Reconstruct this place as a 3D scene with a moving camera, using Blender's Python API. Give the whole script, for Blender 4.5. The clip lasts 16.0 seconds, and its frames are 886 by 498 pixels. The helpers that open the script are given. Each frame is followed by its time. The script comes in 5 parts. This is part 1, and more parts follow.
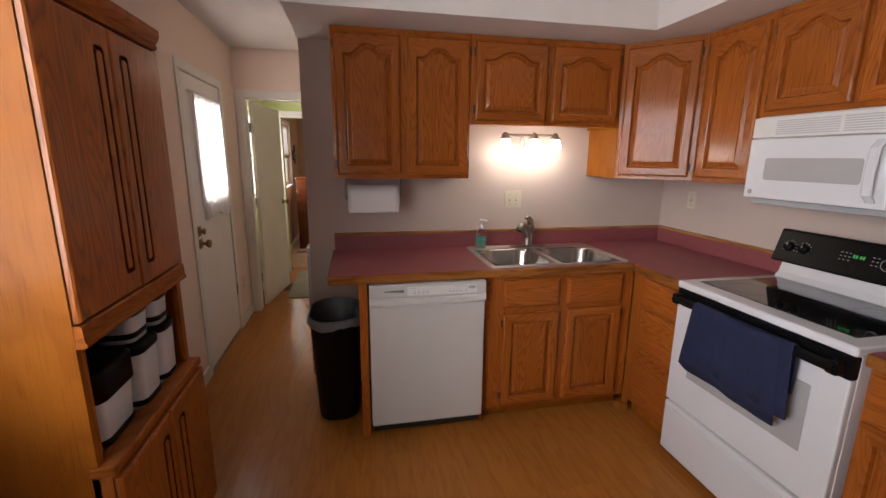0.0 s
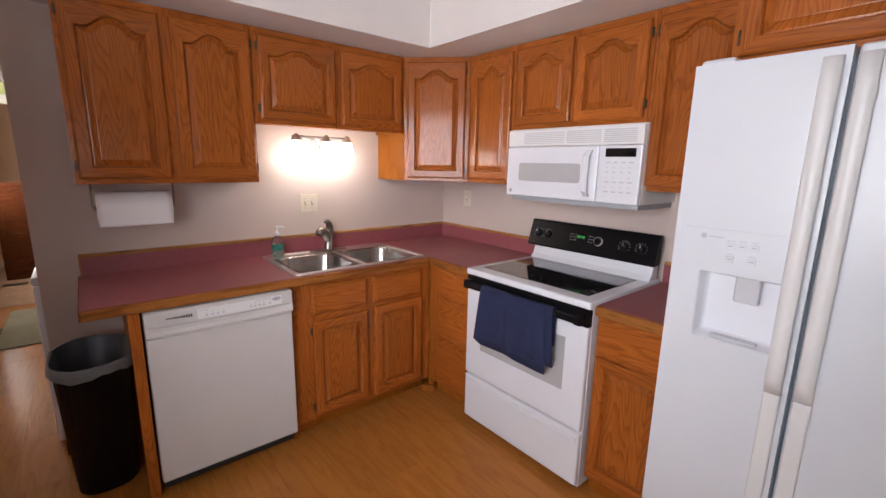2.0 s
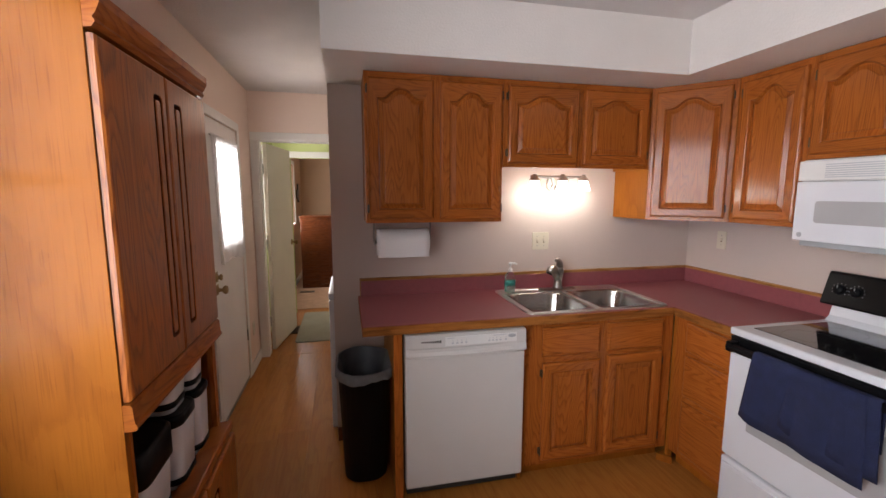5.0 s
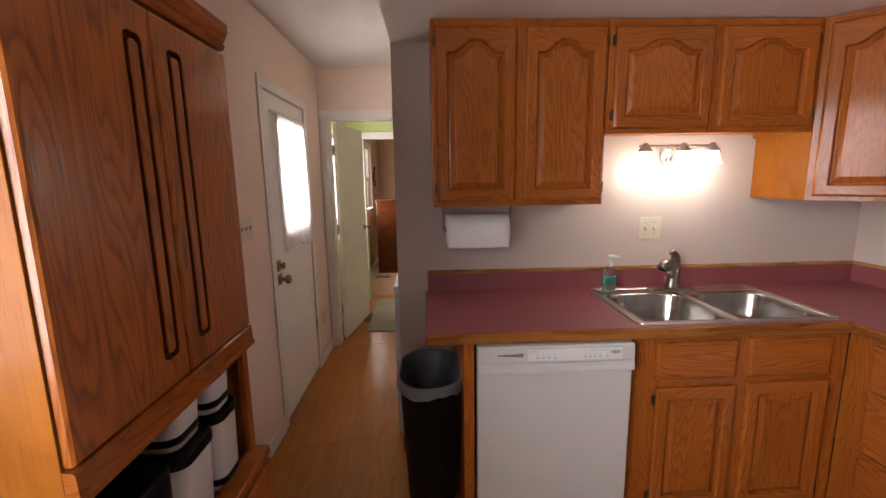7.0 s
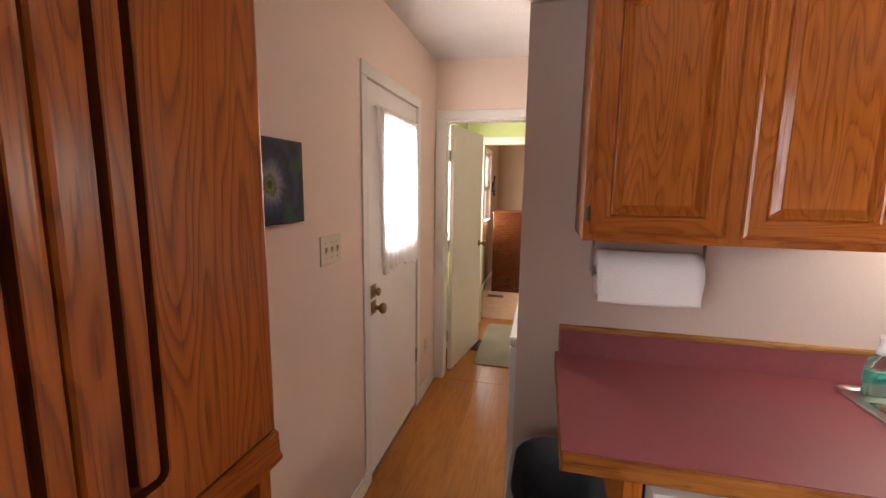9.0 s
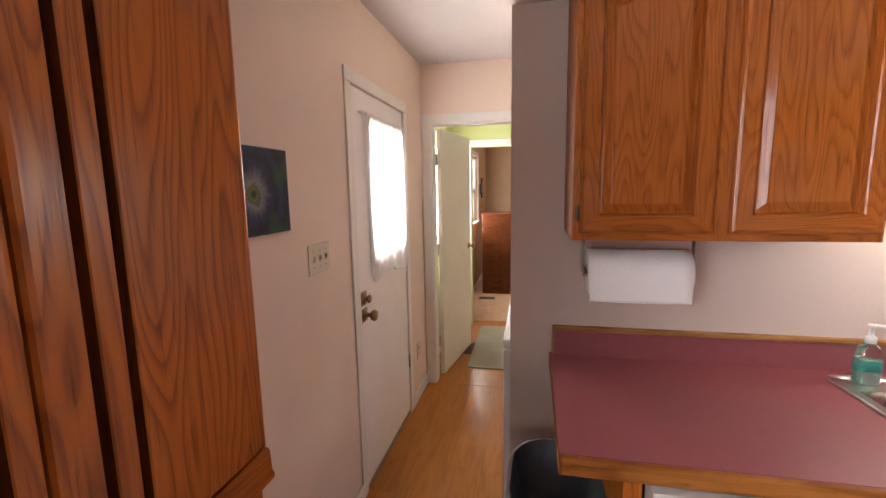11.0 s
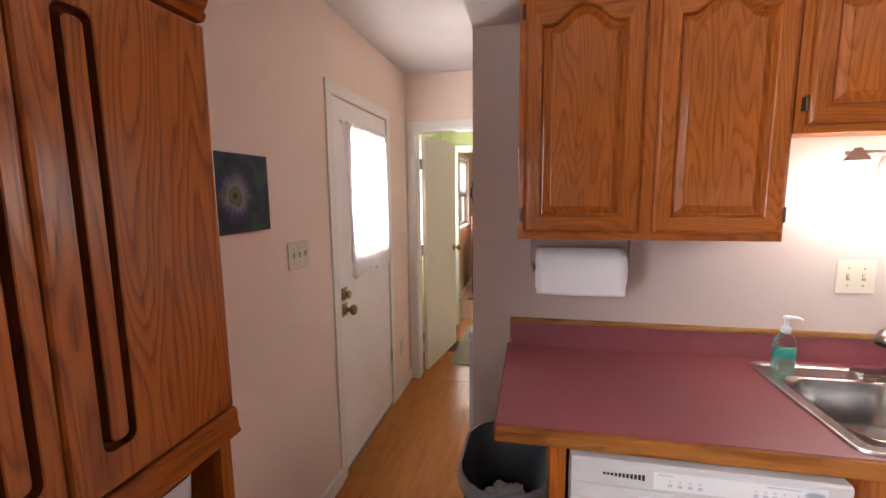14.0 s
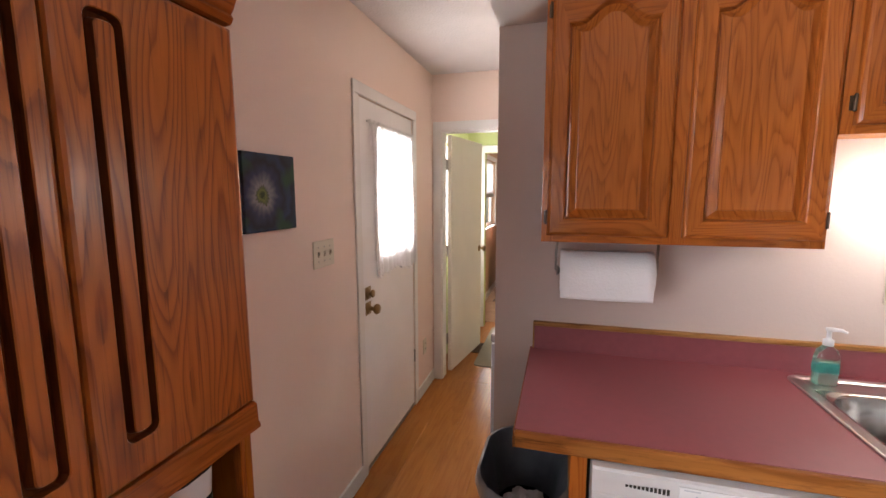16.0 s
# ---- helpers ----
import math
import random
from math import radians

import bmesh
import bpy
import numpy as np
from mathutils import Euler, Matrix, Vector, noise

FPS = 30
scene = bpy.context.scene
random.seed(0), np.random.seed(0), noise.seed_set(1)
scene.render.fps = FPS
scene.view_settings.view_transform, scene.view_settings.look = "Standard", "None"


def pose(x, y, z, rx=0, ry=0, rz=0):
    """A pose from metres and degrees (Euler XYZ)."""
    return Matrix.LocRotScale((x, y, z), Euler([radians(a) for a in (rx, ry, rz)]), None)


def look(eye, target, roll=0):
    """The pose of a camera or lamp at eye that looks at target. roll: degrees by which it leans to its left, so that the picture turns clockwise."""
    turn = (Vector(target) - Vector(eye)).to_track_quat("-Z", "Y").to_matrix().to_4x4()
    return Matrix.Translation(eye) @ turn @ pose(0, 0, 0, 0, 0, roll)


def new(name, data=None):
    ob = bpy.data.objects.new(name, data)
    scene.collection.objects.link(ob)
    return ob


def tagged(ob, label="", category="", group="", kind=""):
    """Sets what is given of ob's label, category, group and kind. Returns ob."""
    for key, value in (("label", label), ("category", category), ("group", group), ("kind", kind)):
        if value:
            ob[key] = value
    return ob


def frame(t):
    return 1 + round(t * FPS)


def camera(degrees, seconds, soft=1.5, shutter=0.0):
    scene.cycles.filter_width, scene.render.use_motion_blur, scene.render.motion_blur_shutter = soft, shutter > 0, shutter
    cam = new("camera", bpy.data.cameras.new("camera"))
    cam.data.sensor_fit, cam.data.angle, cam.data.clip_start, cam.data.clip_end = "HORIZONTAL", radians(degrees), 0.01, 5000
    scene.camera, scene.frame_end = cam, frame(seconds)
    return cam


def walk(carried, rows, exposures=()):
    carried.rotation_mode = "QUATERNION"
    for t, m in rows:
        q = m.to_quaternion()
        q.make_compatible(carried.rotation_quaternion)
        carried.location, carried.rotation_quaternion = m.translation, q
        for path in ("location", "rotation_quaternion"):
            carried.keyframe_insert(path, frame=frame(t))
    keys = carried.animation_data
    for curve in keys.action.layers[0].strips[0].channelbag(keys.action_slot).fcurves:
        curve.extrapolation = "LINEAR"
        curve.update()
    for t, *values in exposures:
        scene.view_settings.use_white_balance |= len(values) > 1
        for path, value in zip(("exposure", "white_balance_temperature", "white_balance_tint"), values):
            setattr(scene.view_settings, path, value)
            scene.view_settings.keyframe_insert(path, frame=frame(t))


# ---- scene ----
cam = camera(92.1, 16.0)
PATH = [
    (0, (-2.166, -2.711, 1.491), (-1.772, -0.796, 1.071), 0.5),
    (0.5, (-2.164, -2.659, 1.503), (-1.455, -0.839, 1.072), 1.2),
    (1, (-2.239, -2.641, 1.498), (-1.247, -0.951, 1.098), 0.4),
    (1.5, (-2.256, -2.66, 1.494), (-1.123, -1.058, 1.104), 1.6),
    (2, (-2.238, -2.683, 1.489), (-0.98, -1.179, 1.096), 1.1),
    (2.5, (-2.206, -2.697, 1.494), (-0.896, -1.232, 1.123), 1.3),
    (3, (-2.196, -2.696, 1.532), (-0.894, -1.202, 1.262), 1.1),
    (3.5, (-2.213, -2.685, 1.54), (-1.028, -1.093, 1.292), 1.0),
    (4, (-2.276, -2.643, 1.542), (-1.335, -0.896, 1.291), 0.3),
    (4.5, (-2.332, -2.599, 1.536), (-1.686, -0.722, 1.289), 0.4),
    (5, (-2.367, -2.57, 1.533), (-1.931, -0.636, 1.271), 0.1),
    (5.2, (-2.372, -2.565, 1.532), (-2.002, -0.617, 1.275), -0.3),
    (7.3, (-2.262, -2.044, 1.506), (-2.347, -0.075, 1.166), -1.2),
    (7.5, (-2.245, -1.945, 1.51), (-2.503, 0.012, 1.191), -0.4),
    (8, (-2.273, -1.754, 1.518), (-2.805, 0.145, 1.188), 0.6),
    (8.5, (-2.349, -1.623, 1.518), (-2.838, 0.293, 1.214), 1.3),
    (9, (-2.373, -1.585, 1.524), (-2.83, 0.339, 1.227), 0.8),
    (11.3, (-2.376, -1.571, 1.526), (-2.761, 0.372, 1.251), -1.8),
    (11.5, (-2.36, -1.584, 1.514), (-2.685, 0.37, 1.24), -1.8),
    (12, (-2.289, -1.635, 1.512), (-2.543, 0.326, 1.213), -1.0),
    (12.5, (-2.25, -1.68, 1.51), (-2.533, 0.277, 1.21), -1.1),
    (13, (-2.248, -1.704, 1.514), (-2.609, 0.242, 1.226), -0.6),
    (13.5, (-2.235, -1.711, 1.522), (-2.624, 0.231, 1.246), 0.0),
    (14, (-2.223, -1.696, 1.525), (-2.629, 0.244, 1.259), -0.6),
    (14.5, (-2.231, -1.677, 1.521), (-2.817, 0.211, 1.215), -1.0),
    (15, (-2.239, -1.668, 1.523), (-2.895, 0.198, 1.231), -0.3),
    (15.5, (-2.23, -1.669, 1.53), (-2.87, 0.206, 1.26), -0.3),
    (16, (-2.21, -1.683, 1.527), (-2.738, 0.228, 1.263), -0.1),
]
EXPOSURES = [(0.0, -0.80, 6950, 13), (0.8, -0.34, 6800, 14), (2.0, -0.33, 6550, 14), (3.0, -0.50, 6550, 14), (5.0, -0.58, 6600, 11), (7.5, -0.44, 6950, 13), (8.6, 0.08, 7050, 13),
             (12.0, 0.24, 6550, 12), (14.0, 0.20, 6400, 12), (16.0, 0.22, 6450, 12)]
walk(cam, [(t, look(eye, target, roll)) for t, eye, target, roll in PATH], EXPOSURES)

# ---- plan, in metres: sink wall is y = 0, stove wall is x = 0, floor is z = 0 ----
LEFT = -3.186          # hall and kitchen wall on the door side
END = -2.455           # free end of the sink wall
CEIL = 2.405
SOFFIT = 2.138
REAR = -6.6
FAR = 1.546            # wall with the inner doorway
BEYOND = 6.14

# ---- world and lights ----
world = bpy.data.worlds.new("world")
scene.world = world
world.use_nodes = True
wn = world.node_tree.nodes
sky = wn.new("ShaderNodeTexSky")
sky.sky_type, sky.sun_disc = "NISHITA", False
sky.sun_elevation, sky.sun_rotation = radians(40), radians(200)
world.node_tree.links.new(sky.outputs[0], wn["Background"].inputs[0])
wn["Background"].inputs[1].default_value = 0.1


def lamp(name, kind, m, energy, colour, size=0.1, size_y=None, spread=180):
    data = bpy.data.lights.new(name, kind)
    data.energy, data.color = energy, colour
    if kind == "AREA":
        data.shape, data.size, data.size_y, data.spread = "RECTANGLE", size, size_y or size, radians(spread)
    elif kind == "POINT":
        data.shadow_soft_size = size
    ob = new(name, data)
    ob.matrix_world = m
    return ob


# sky light in the window openings; the rear one is added fill
lamp("side_window_light", "AREA", look((LEFT + 0.03, -2.42, 1.57), (0, -0.6, 1.40)), 24.5, (0.90, 0.925, 1.0), 1.2, 1.05, 108)
lamp("rear_fill_light", "AREA", look((-2.7, REAR + 0.02, 1.5), (-2.6, 0, 1.25)), 2.7, (1.0, 0.92, 0.81), 0.8, 1.0)
lamp("door_window_light", "AREA", look((LEFT - 0.016, 0.7625, 1.545), (0, 0.7625, 1.3)), 19, (1.0, 0.98, 0.96), 0.52, 0.6)
lamp("utility_window_light", "AREA", look((-3.19, 2.35, 1.5), (0, 2.35, 1.3)), 17, (1.0, 0.97, 0.92), 0.8, 0.8)
lamp("bedroom_window_light", "AREA", look((-3.19, 4.4, 1.3), (0, 4.4, 1.1)), 40, (1.0, 0.96, 0.9), 0.8, 0.9)
# lamps
for lx in (-1.243, -1.055, -0.912):
    lamp("vanity_bulb", "POINT", pose(lx, -0.125, 1.53), 2.7, (1.0, 0.955, 0.89), 0.045)
lamp("hall_bulb", "POINT", pose(-2.28, 0.75, 2.08), 2.3, (1.0, 0.84, 0.70), 0.08)


# ---- materials ----
def material(name, colour=(0.8, 0.8, 0.8), rough=0.5, metal=0.0, bump=0.0, bump_scale=60, vary=0.06, vary_scale=4, coat=0.0, spec=0.5):
    """Plain surface with a slow change of tone and a fine relief."""
    m = bpy.data.materials.new(name)
    m.use_nodes = True
    nt = m.node_tree
    b = nt.nodes["Principled BSDF"]
    b.inputs["Roughness"].default_value, b.inputs["Metallic"].default_value = rough, metal
    b.inputs["Coat Weight"].default_value, b.inputs["Specular IOR Level"].default_value = coat, spec
    co = nt.nodes.new("ShaderNodeTexCoord")
    n1 = nt.nodes.new("ShaderNodeTexNoise")
    n1.inputs["Scale"].default_value, n1.inputs["Detail"].default_value = vary_scale, 5
    nt.links.new(co.outputs["Object"], n1.inputs["Vector"])
    r = nt.nodes.new("ShaderNodeValToRGB")
    r.color_ramp.elements[0].position, r.color_ramp.elements[1].position = 0.3, 0.7
    r.color_ramp.elements[0].color = (*[c * (1 - vary) for c in colour], 1)
    r.color_ramp.elements[1].color = (*[min(1, c * (1 + vary)) for c in colour], 1)
    nt.links.new(n1.outputs["Fac"], r.inputs[0])
    nt.links.new(r.outputs[0], b.inputs["Base Color"])
    rr = nt.nodes.new("ShaderNodeMapRange")
    rr.inputs["To Min"].default_value, rr.inputs["To Max"].default_value = max(0, rough - 0.06), min(1, rough + 0.06)
    nt.links.new(n1.outputs["Fac"], rr.inputs["Value"])
    nt.links.new(rr.outputs[0], b.inputs["Roughness"])
    if bump:
        n2 = nt.nodes.new("ShaderNodeTexNoise")
        n2.inputs["Scale"].default_value, n2.inputs["Detail"].default_value = bump_scale, 3
        nt.links.new(co.outputs["Object"], n2.inputs["Vector"])
        bp = nt.nodes.new("ShaderNodeBump")
        bp.inputs["Strength"].default_value, bp.inputs["Distance"].default_value = bump, 0.003
        nt.links.new(n2.outputs["Fac"], bp.inputs["Height"])
        nt.links.new(bp.outputs[0], b.inputs["Normal"])
    return m


def wood(name, dark, light, pore, axis="z", rough=0.42, coat=0.42, rings=30.0, cross=6.0, along=0.85, jump=30.0, spread=0.10, worn=0.0, streak=0.085, gloss=0.13):
    """Open-grained wood: contour rings drawn out along the grain, with fine dark pores. axis z: upright grain; h: level grain; y: along the floor."""
    m = bpy.data.materials.new(name)
    m.use_nodes = True
    nt = m.node_tree
    nodes, link = nt.nodes, nt.links.new
    b = nodes["Principled BSDF"]
    co = nodes.new("ShaderNodeTexCoord")
    sep = nodes.new("ShaderNodeSeparateXYZ")
    link(co.outputs["Object"], sep.inputs[0])

    def calc(op, a, c):
        n = nodes.new("ShaderNodeMath")
        n.operation = op
        for k, v in enumerate((a, c)):
            if isinstance(v, (int, float)):
                n.inputs[k].default_value = v
            else:
                link(v, n.inputs[k])
        return n.outputs[0]

    x, y, z = sep.outputs
    level, depth = calc("SUBTRACT", x, y), calc("ADD", x, y)
    u, v, w = {"z": (level, z, depth), "h": (z, level, calc("MULTIPLY", depth, 0.0)), "y": (x, y, z), "x": (y, x, z)}[axis]
    info = nodes.new("ShaderNodeObjectInfo")
    shift = calc("MULTIPLY", info.outputs["Random"], jump)

    def noise_at(cu, cv, detail, extra=0.0, rough_=0.5):
        comb = nodes.new("ShaderNodeCombineXYZ")
        link(calc("ADD", calc("MULTIPLY", u, cu), shift), comb.inputs[0])
        link(calc("ADD", calc("MULTIPLY", v, cv), extra), comb.inputs[1])
        link(calc("MULTIPLY", w, min(cu * 0.6, 1.2)), comb.inputs[2])
        n = nodes.new("ShaderNodeTexNoise")
        n.inputs["Scale"].default_value, n.inputs["Detail"].default_value, n.inputs["Roughness"].default_value = 1.0, detail, rough_
        link(comb.outputs[0], n.inputs["Vector"])
        return n.outputs["Fac"]

    field = noise_at(cross, along, 2.0)
    fine = noise_at(cross * 9, along * 4, 3.0, 3.0)
    ring = calc("ADD", calc("MULTIPLY", field, rings), calc("MULTIPLY", fine, 0.55))
    saw = calc("FRACT", ring, 0.0)
    tone = nodes.new("ShaderNodeValToRGB")
    e = tone.color_ramp.elements
    e[0].position, e[0].color = 0.0, (*[0.75 * c + 0.25 * a for a, c in zip(dark, light)], 1)
    e[1].position, e[1].color = 1.0, (*[0.6 * c + 0.4 * a for a, c in zip(dark, light)], 1)
    for p, k in ((0.18, 1.0), (0.45, 0.92), (0.72, 0.55), (0.90, 0.12)):
        e.new(p).color = (*[k * c + (1 - k) * a for a, c in zip(dark, light)], 1)
    link(saw, tone.inputs[0])
    pores = nodes.new("ShaderNodeMapRange")
    pores.inputs["From Min"].default_value, pores.inputs["From Max"].default_value = 0.54, 0.70
    link(noise_at(230, 7.0, 2.0, 7.0), pores.inputs["Value"])
    wide = nodes.new("ShaderNodeMapRange")
    wide.inputs["From Min"].default_value, wide.inputs["From Max"].default_value = 0.3, 0.7
    wide.inputs["To Min"].default_value, wide.inputs["To Max"].default_value = 1 - 1.4 * streak, 1 + streak
    link(noise_at(2.2, 0.9, 2.0, 11.0), wide.inputs["Value"])
    thread = nodes.new("ShaderNodeMapRange")
    thread.inputs["From Min"].default_value, thread.inputs["From Max"].default_value = 0.32, 0.68
    thread.inputs["To Min"].default_value, thread.inputs["To Max"].default_value = 1 - streak, 1 + streak
    strand = noise_at(75, 1.6, 3.0, 17.0, 0.65)
    link(strand, thread.inputs["Value"])
    mix = nodes.new("ShaderNodeMixRGB")
    link(calc("MULTIPLY", pores.outputs[0], calc("ADD", calc("MULTIPLY", saw, 0.55), 0.25)), mix.inputs[0])
    link(tone.outputs[0], mix.inputs[1])
    mix.inputs[2].default_value = (*pore, 1)
    mul = nodes.new("ShaderNodeMixRGB")
    mul.blend_type = "MULTIPLY"
    mul.inputs[0].default_value = 1.0
    link(mix.outputs[0], mul.inputs[1])
    per = nodes.new("ShaderNodeMapRange")
    per.inputs["To Min"].default_value, per.inputs["To Max"].default_value = 1 - spread, 1 + spread
    link(info.outputs["Random"], per.inputs["Value"])
    link(calc("MULTIPLY", calc("MULTIPLY", wide.outputs[0], thread.outputs[0]), per.outputs[0]), mul.inputs[2])
    if worn:
        spots = nodes.new("ShaderNodeMapRange")
        spots.inputs["From Min"].default_value, spots.inputs["From Max"].default_value, spots.inputs["To Max"].default_value = 0.55, 0.72, worn
        link(noise_at(30, 6.0, 4.0, 5.0, 0.6), spots.inputs["Value"])
        soil = nodes.new("ShaderNodeMixRGB")
        link(spots.outputs[0], soil.inputs[0])
        link(mul.outputs[0], soil.inputs[1])
        soil.inputs[2].default_value = (0.035, 0.016, 0.008, 1)
        mul = soil
    link(mul.outputs[0], b.inputs["Base Color"])
    rr = nodes.new("ShaderNodeMapRange")
    rr.inputs["To Min"].default_value, rr.inputs["To Max"].default_value = rough - 0.08, rough + 0.14
    link(fine, rr.inputs["Value"])
    link(rr.outputs[0], b.inputs["Roughness"])
    b.inputs["Coat Weight"].default_value, b.inputs["Coat Roughness"].default_value, b.inputs["Specular IOR Level"].default_value = coat, gloss, 0.09
    relief = calc("ADD", calc("MULTIPLY", strand, 0.8), calc("MULTIPLY", pores.outputs[0], -0.5))
    bp = nodes.new("ShaderNodeBump")
    bp.inputs["Strength"].default_value, bp.inputs["Distance"].default_value = 0.22, 0.0012
    link(relief, bp.inputs["Height"])
    link(bp.outputs[0], b.inputs["Normal"])
    link(bp.outputs[0], b.inputs["Coat Normal"])
    return m


def glowing(name, colour, strength):
    m = bpy.data.materials.new(name)
    m.use_nodes = True
    nt = m.node_tree
    nt.nodes.remove(nt.nodes["Principled BSDF"])
    e = nt.nodes.new("ShaderNodeEmission")
    e.inputs[0].default_value, e.inputs[1].default_value = (*colour, 1), strength
    nt.links.new(e.outputs[0], nt.nodes["Material Output"].inputs[0])
    return m


def clear(name, colour, rough=0.02, ior=1.45, through_=1.0):
    m = bpy.data.materials.new(name)
    m.use_nodes = True
    b = m.node_tree.nodes["Principled BSDF"]
    b.inputs["Base Color"].default_value = (*colour, 1)
    b.inputs["Roughness"].default_value, b.inputs["IOR"].default_value = rough, ior
    b.inputs["Transmission Weight"].default_value = through_
    return m


def sheer(name, colour, share):
    """Thin curtain cloth: part lets light straight through, part scatters it."""
    m = bpy.data.materials.new(name)
    m.use_nodes = True
    nt = m.node_tree
    nt.nodes.remove(nt.nodes["Principled BSDF"])
    d, tl, tp = (nt.nodes.new("ShaderNodeBsdf" + k) for k in ("Diffuse", "Translucent", "Transparent"))
    d.inputs[0].default_value = tl.inputs[0].default_value = (*colour, 1)
    a, c = nt.nodes.new("ShaderNodeMixShader"), nt.nodes.new("ShaderNodeMixShader")
    wv = nt.nodes.new("ShaderNodeTexNoise")
    wv.inputs["Scale"].default_value = 30
    co = nt.nodes.new("ShaderNodeTexCoord")
    nt.links.new(co.outputs["Object"], wv.inputs["Vector"])
    mr = nt.nodes.new("ShaderNodeMapRange")
    mr.inputs["To Min"].default_value, mr.inputs["To Max"].default_value = share - 0.12, share + 0.12
    nt.links.new(wv.outputs["Fac"], mr.inputs["Value"])
    nt.links.new(d.outputs[0], a.inputs[1]), nt.links.new(tl.outputs[0], a.inputs[2])
    nt.links.new(a.outputs[0], c.inputs[1]), nt.links.new(tp.outputs[0], c.inputs[2])
    nt.links.new(mr.outputs[0], c.inputs[0])
    nt.links.new(c.outputs[0], nt.nodes["Material Output"].inputs[0])
    return m


OAK = ((0.262, 0.065, 0.0100), (0.378, 0.109, 0.0178), (0.16, 0.037, 0.006))
oak_gloss = wood("oak_varnished", (0.195, 0.045, 0.007), (0.40, 0.116, 0.018), (0.10, 0.022, 0.004), axis="z", rough=0.36, coat=0.85, gloss=0.28, spread=0.05)
oak = wood("oak_upright", *OAK, axis="z")
oak_level = wood("oak_level", *OAK, axis="h")
# dark oak for the routed grooves: their shade put into the colour
groove_shade = wood("dark_shaded_groove", (0.065, 0.016, 0.004), (0.11, 0.027, 0.006), (0.035, 0.009, 0.003), axis="z", rough=0.5, coat=0.05)
oak_side = wood("oak_veneer", (0.265, 0.077, 0.008), (0.325, 0.102, 0.011), (0.21, 0.057, 0.006), axis="z", rough=0.45, coat=0.12, rings=4.0, cross=3.5, along=2.2, streak=0.05)
oak_level_base = wood("brown_skirting", (0.10, 0.03, 0.006), (0.16, 0.05, 0.012), (0.05, 0.015, 0.004), axis="h")
edge_wood = wood("counter_edge_wood", (0.20, 0.062, 0.013), (0.33, 0.125, 0.029), (0.09, 0.028, 0.007), axis="h", rough=0.45, coat=0.05, rings=6.0, worn=0.75)
cap_wood = wood("pale_capping_wood", (0.30, 0.13, 0.035), (0.46, 0.24, 0.085), (0.16, 0.06, 0.015), axis="h", rough=0.45, coat=0.1, rings=6.0, worn=0.45)
laminate_floor = wood("floor_laminate", (0.365, 0.130, 0.024), (0.43, 0.166, 0.034), (0.32, 0.112, 0.020), axis="y", rough=0.34, coat=0.3, rings=6.0, cross=11.0, along=1.3, spread=0.055, streak=0.045, gloss=0.2)
chest_wood = wood("dark_chest_wood", (0.055, 0.013, 0.006), (0.11, 0.030, 0.010), (0.03, 0.008, 0.004), axis="h", rough=0.25)
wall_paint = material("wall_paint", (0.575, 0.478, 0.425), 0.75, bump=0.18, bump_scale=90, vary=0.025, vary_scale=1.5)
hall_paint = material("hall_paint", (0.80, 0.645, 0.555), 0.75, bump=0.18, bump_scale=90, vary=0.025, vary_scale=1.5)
soffit_paint = material("soffit_paint", (0.74, 0.70, 0.665), 0.85, bump=0.5, bump_scale=110, vary=0.03)
ceiling_paint = material("ceiling_paint", (0.69, 0.65, 0.63), 0.9, bump=0.9, bump_scale=80, vary=0.04)
green_paint = material("green_paint", (0.56, 0.62, 0.27), 0.7, bump=0.15, vary=0.03)
bedroom_paint = material("bedroom_paint", (0.55, 0.38, 0.26), 0.75, bump=0.15, vary=0.03)
trim_white = material("trim_white", (0.78, 0.755, 0.72), 0.4, bump=0.08, vary=0.03)
door_white = material("door_white", (0.84, 0.82, 0.81), 0.38, bump=0.08, bump_scale=30, vary=0.025)
door_cream = material("door_cream", (0.82, 0.77, 0.68), 0.4, bump=0.08, bump_scale=30, vary=0.03)
counter_mauve = material("counter_mauve", (0.26, 0.070, 0.080), 0.42, bump=0.06, bump_scale=400, vary=0.06, vary_scale=40)
enamel = material("white_enamel", (0.71, 0.73, 0.77), 0.22, vary=0.015, coat=0.3)
dish_white = material("dishwasher_white", (0.585, 0.57, 0.55), 0.3, bump=0.03, bump_scale=200, vary=0.02, coat=0.2)
fridge_white = material("fridge_white", (0.60, 0.625, 0.66), 0.33, bump=0.05, bump_scale=300, vary=0.015, coat=0.1)
off_white = material("off_white_plastic", (0.72, 0.715, 0.70), 0.4, vary=0.02)
grey_plastic = material("grey_plastic", (0.36, 0.38, 0.40), 0.4)
seal_grey = material("seal_blue_grey", (0.10, 0.13, 0.16), 0.5)
handle_white = material("handle_white", (0.645, 0.645, 0.64), 0.35, vary=0.02)
mark_grey = material("marking_grey", (0.34, 0.35, 0.38), 0.5)
ring_grey = material("ring_grey", (0.03, 0.03, 0.032), 0.2)
mark_faint = material("marking_faint", (0.42, 0.46, 0.54), 0.5)
mark_pale = material("marking_pale", (0.48, 0.49, 0.52), 0.5)
black_plastic = material("black_plastic", (0.004, 0.004, 0.005), 0.36, vary=0.1, spec=0.15)
black_matte = material("black_matte", (0.006, 0.006, 0.007), 0.5, bump=0.1, vary=0.1, spec=0.2)
black_glass = material("black_glass", (0.008, 0.008, 0.009), 0.07, vary=0.1, coat=0.6)
smoke_glass = material("smoke_glass", (0.42, 0.42, 0.43), 0.25, vary=0.04, coat=0.4)
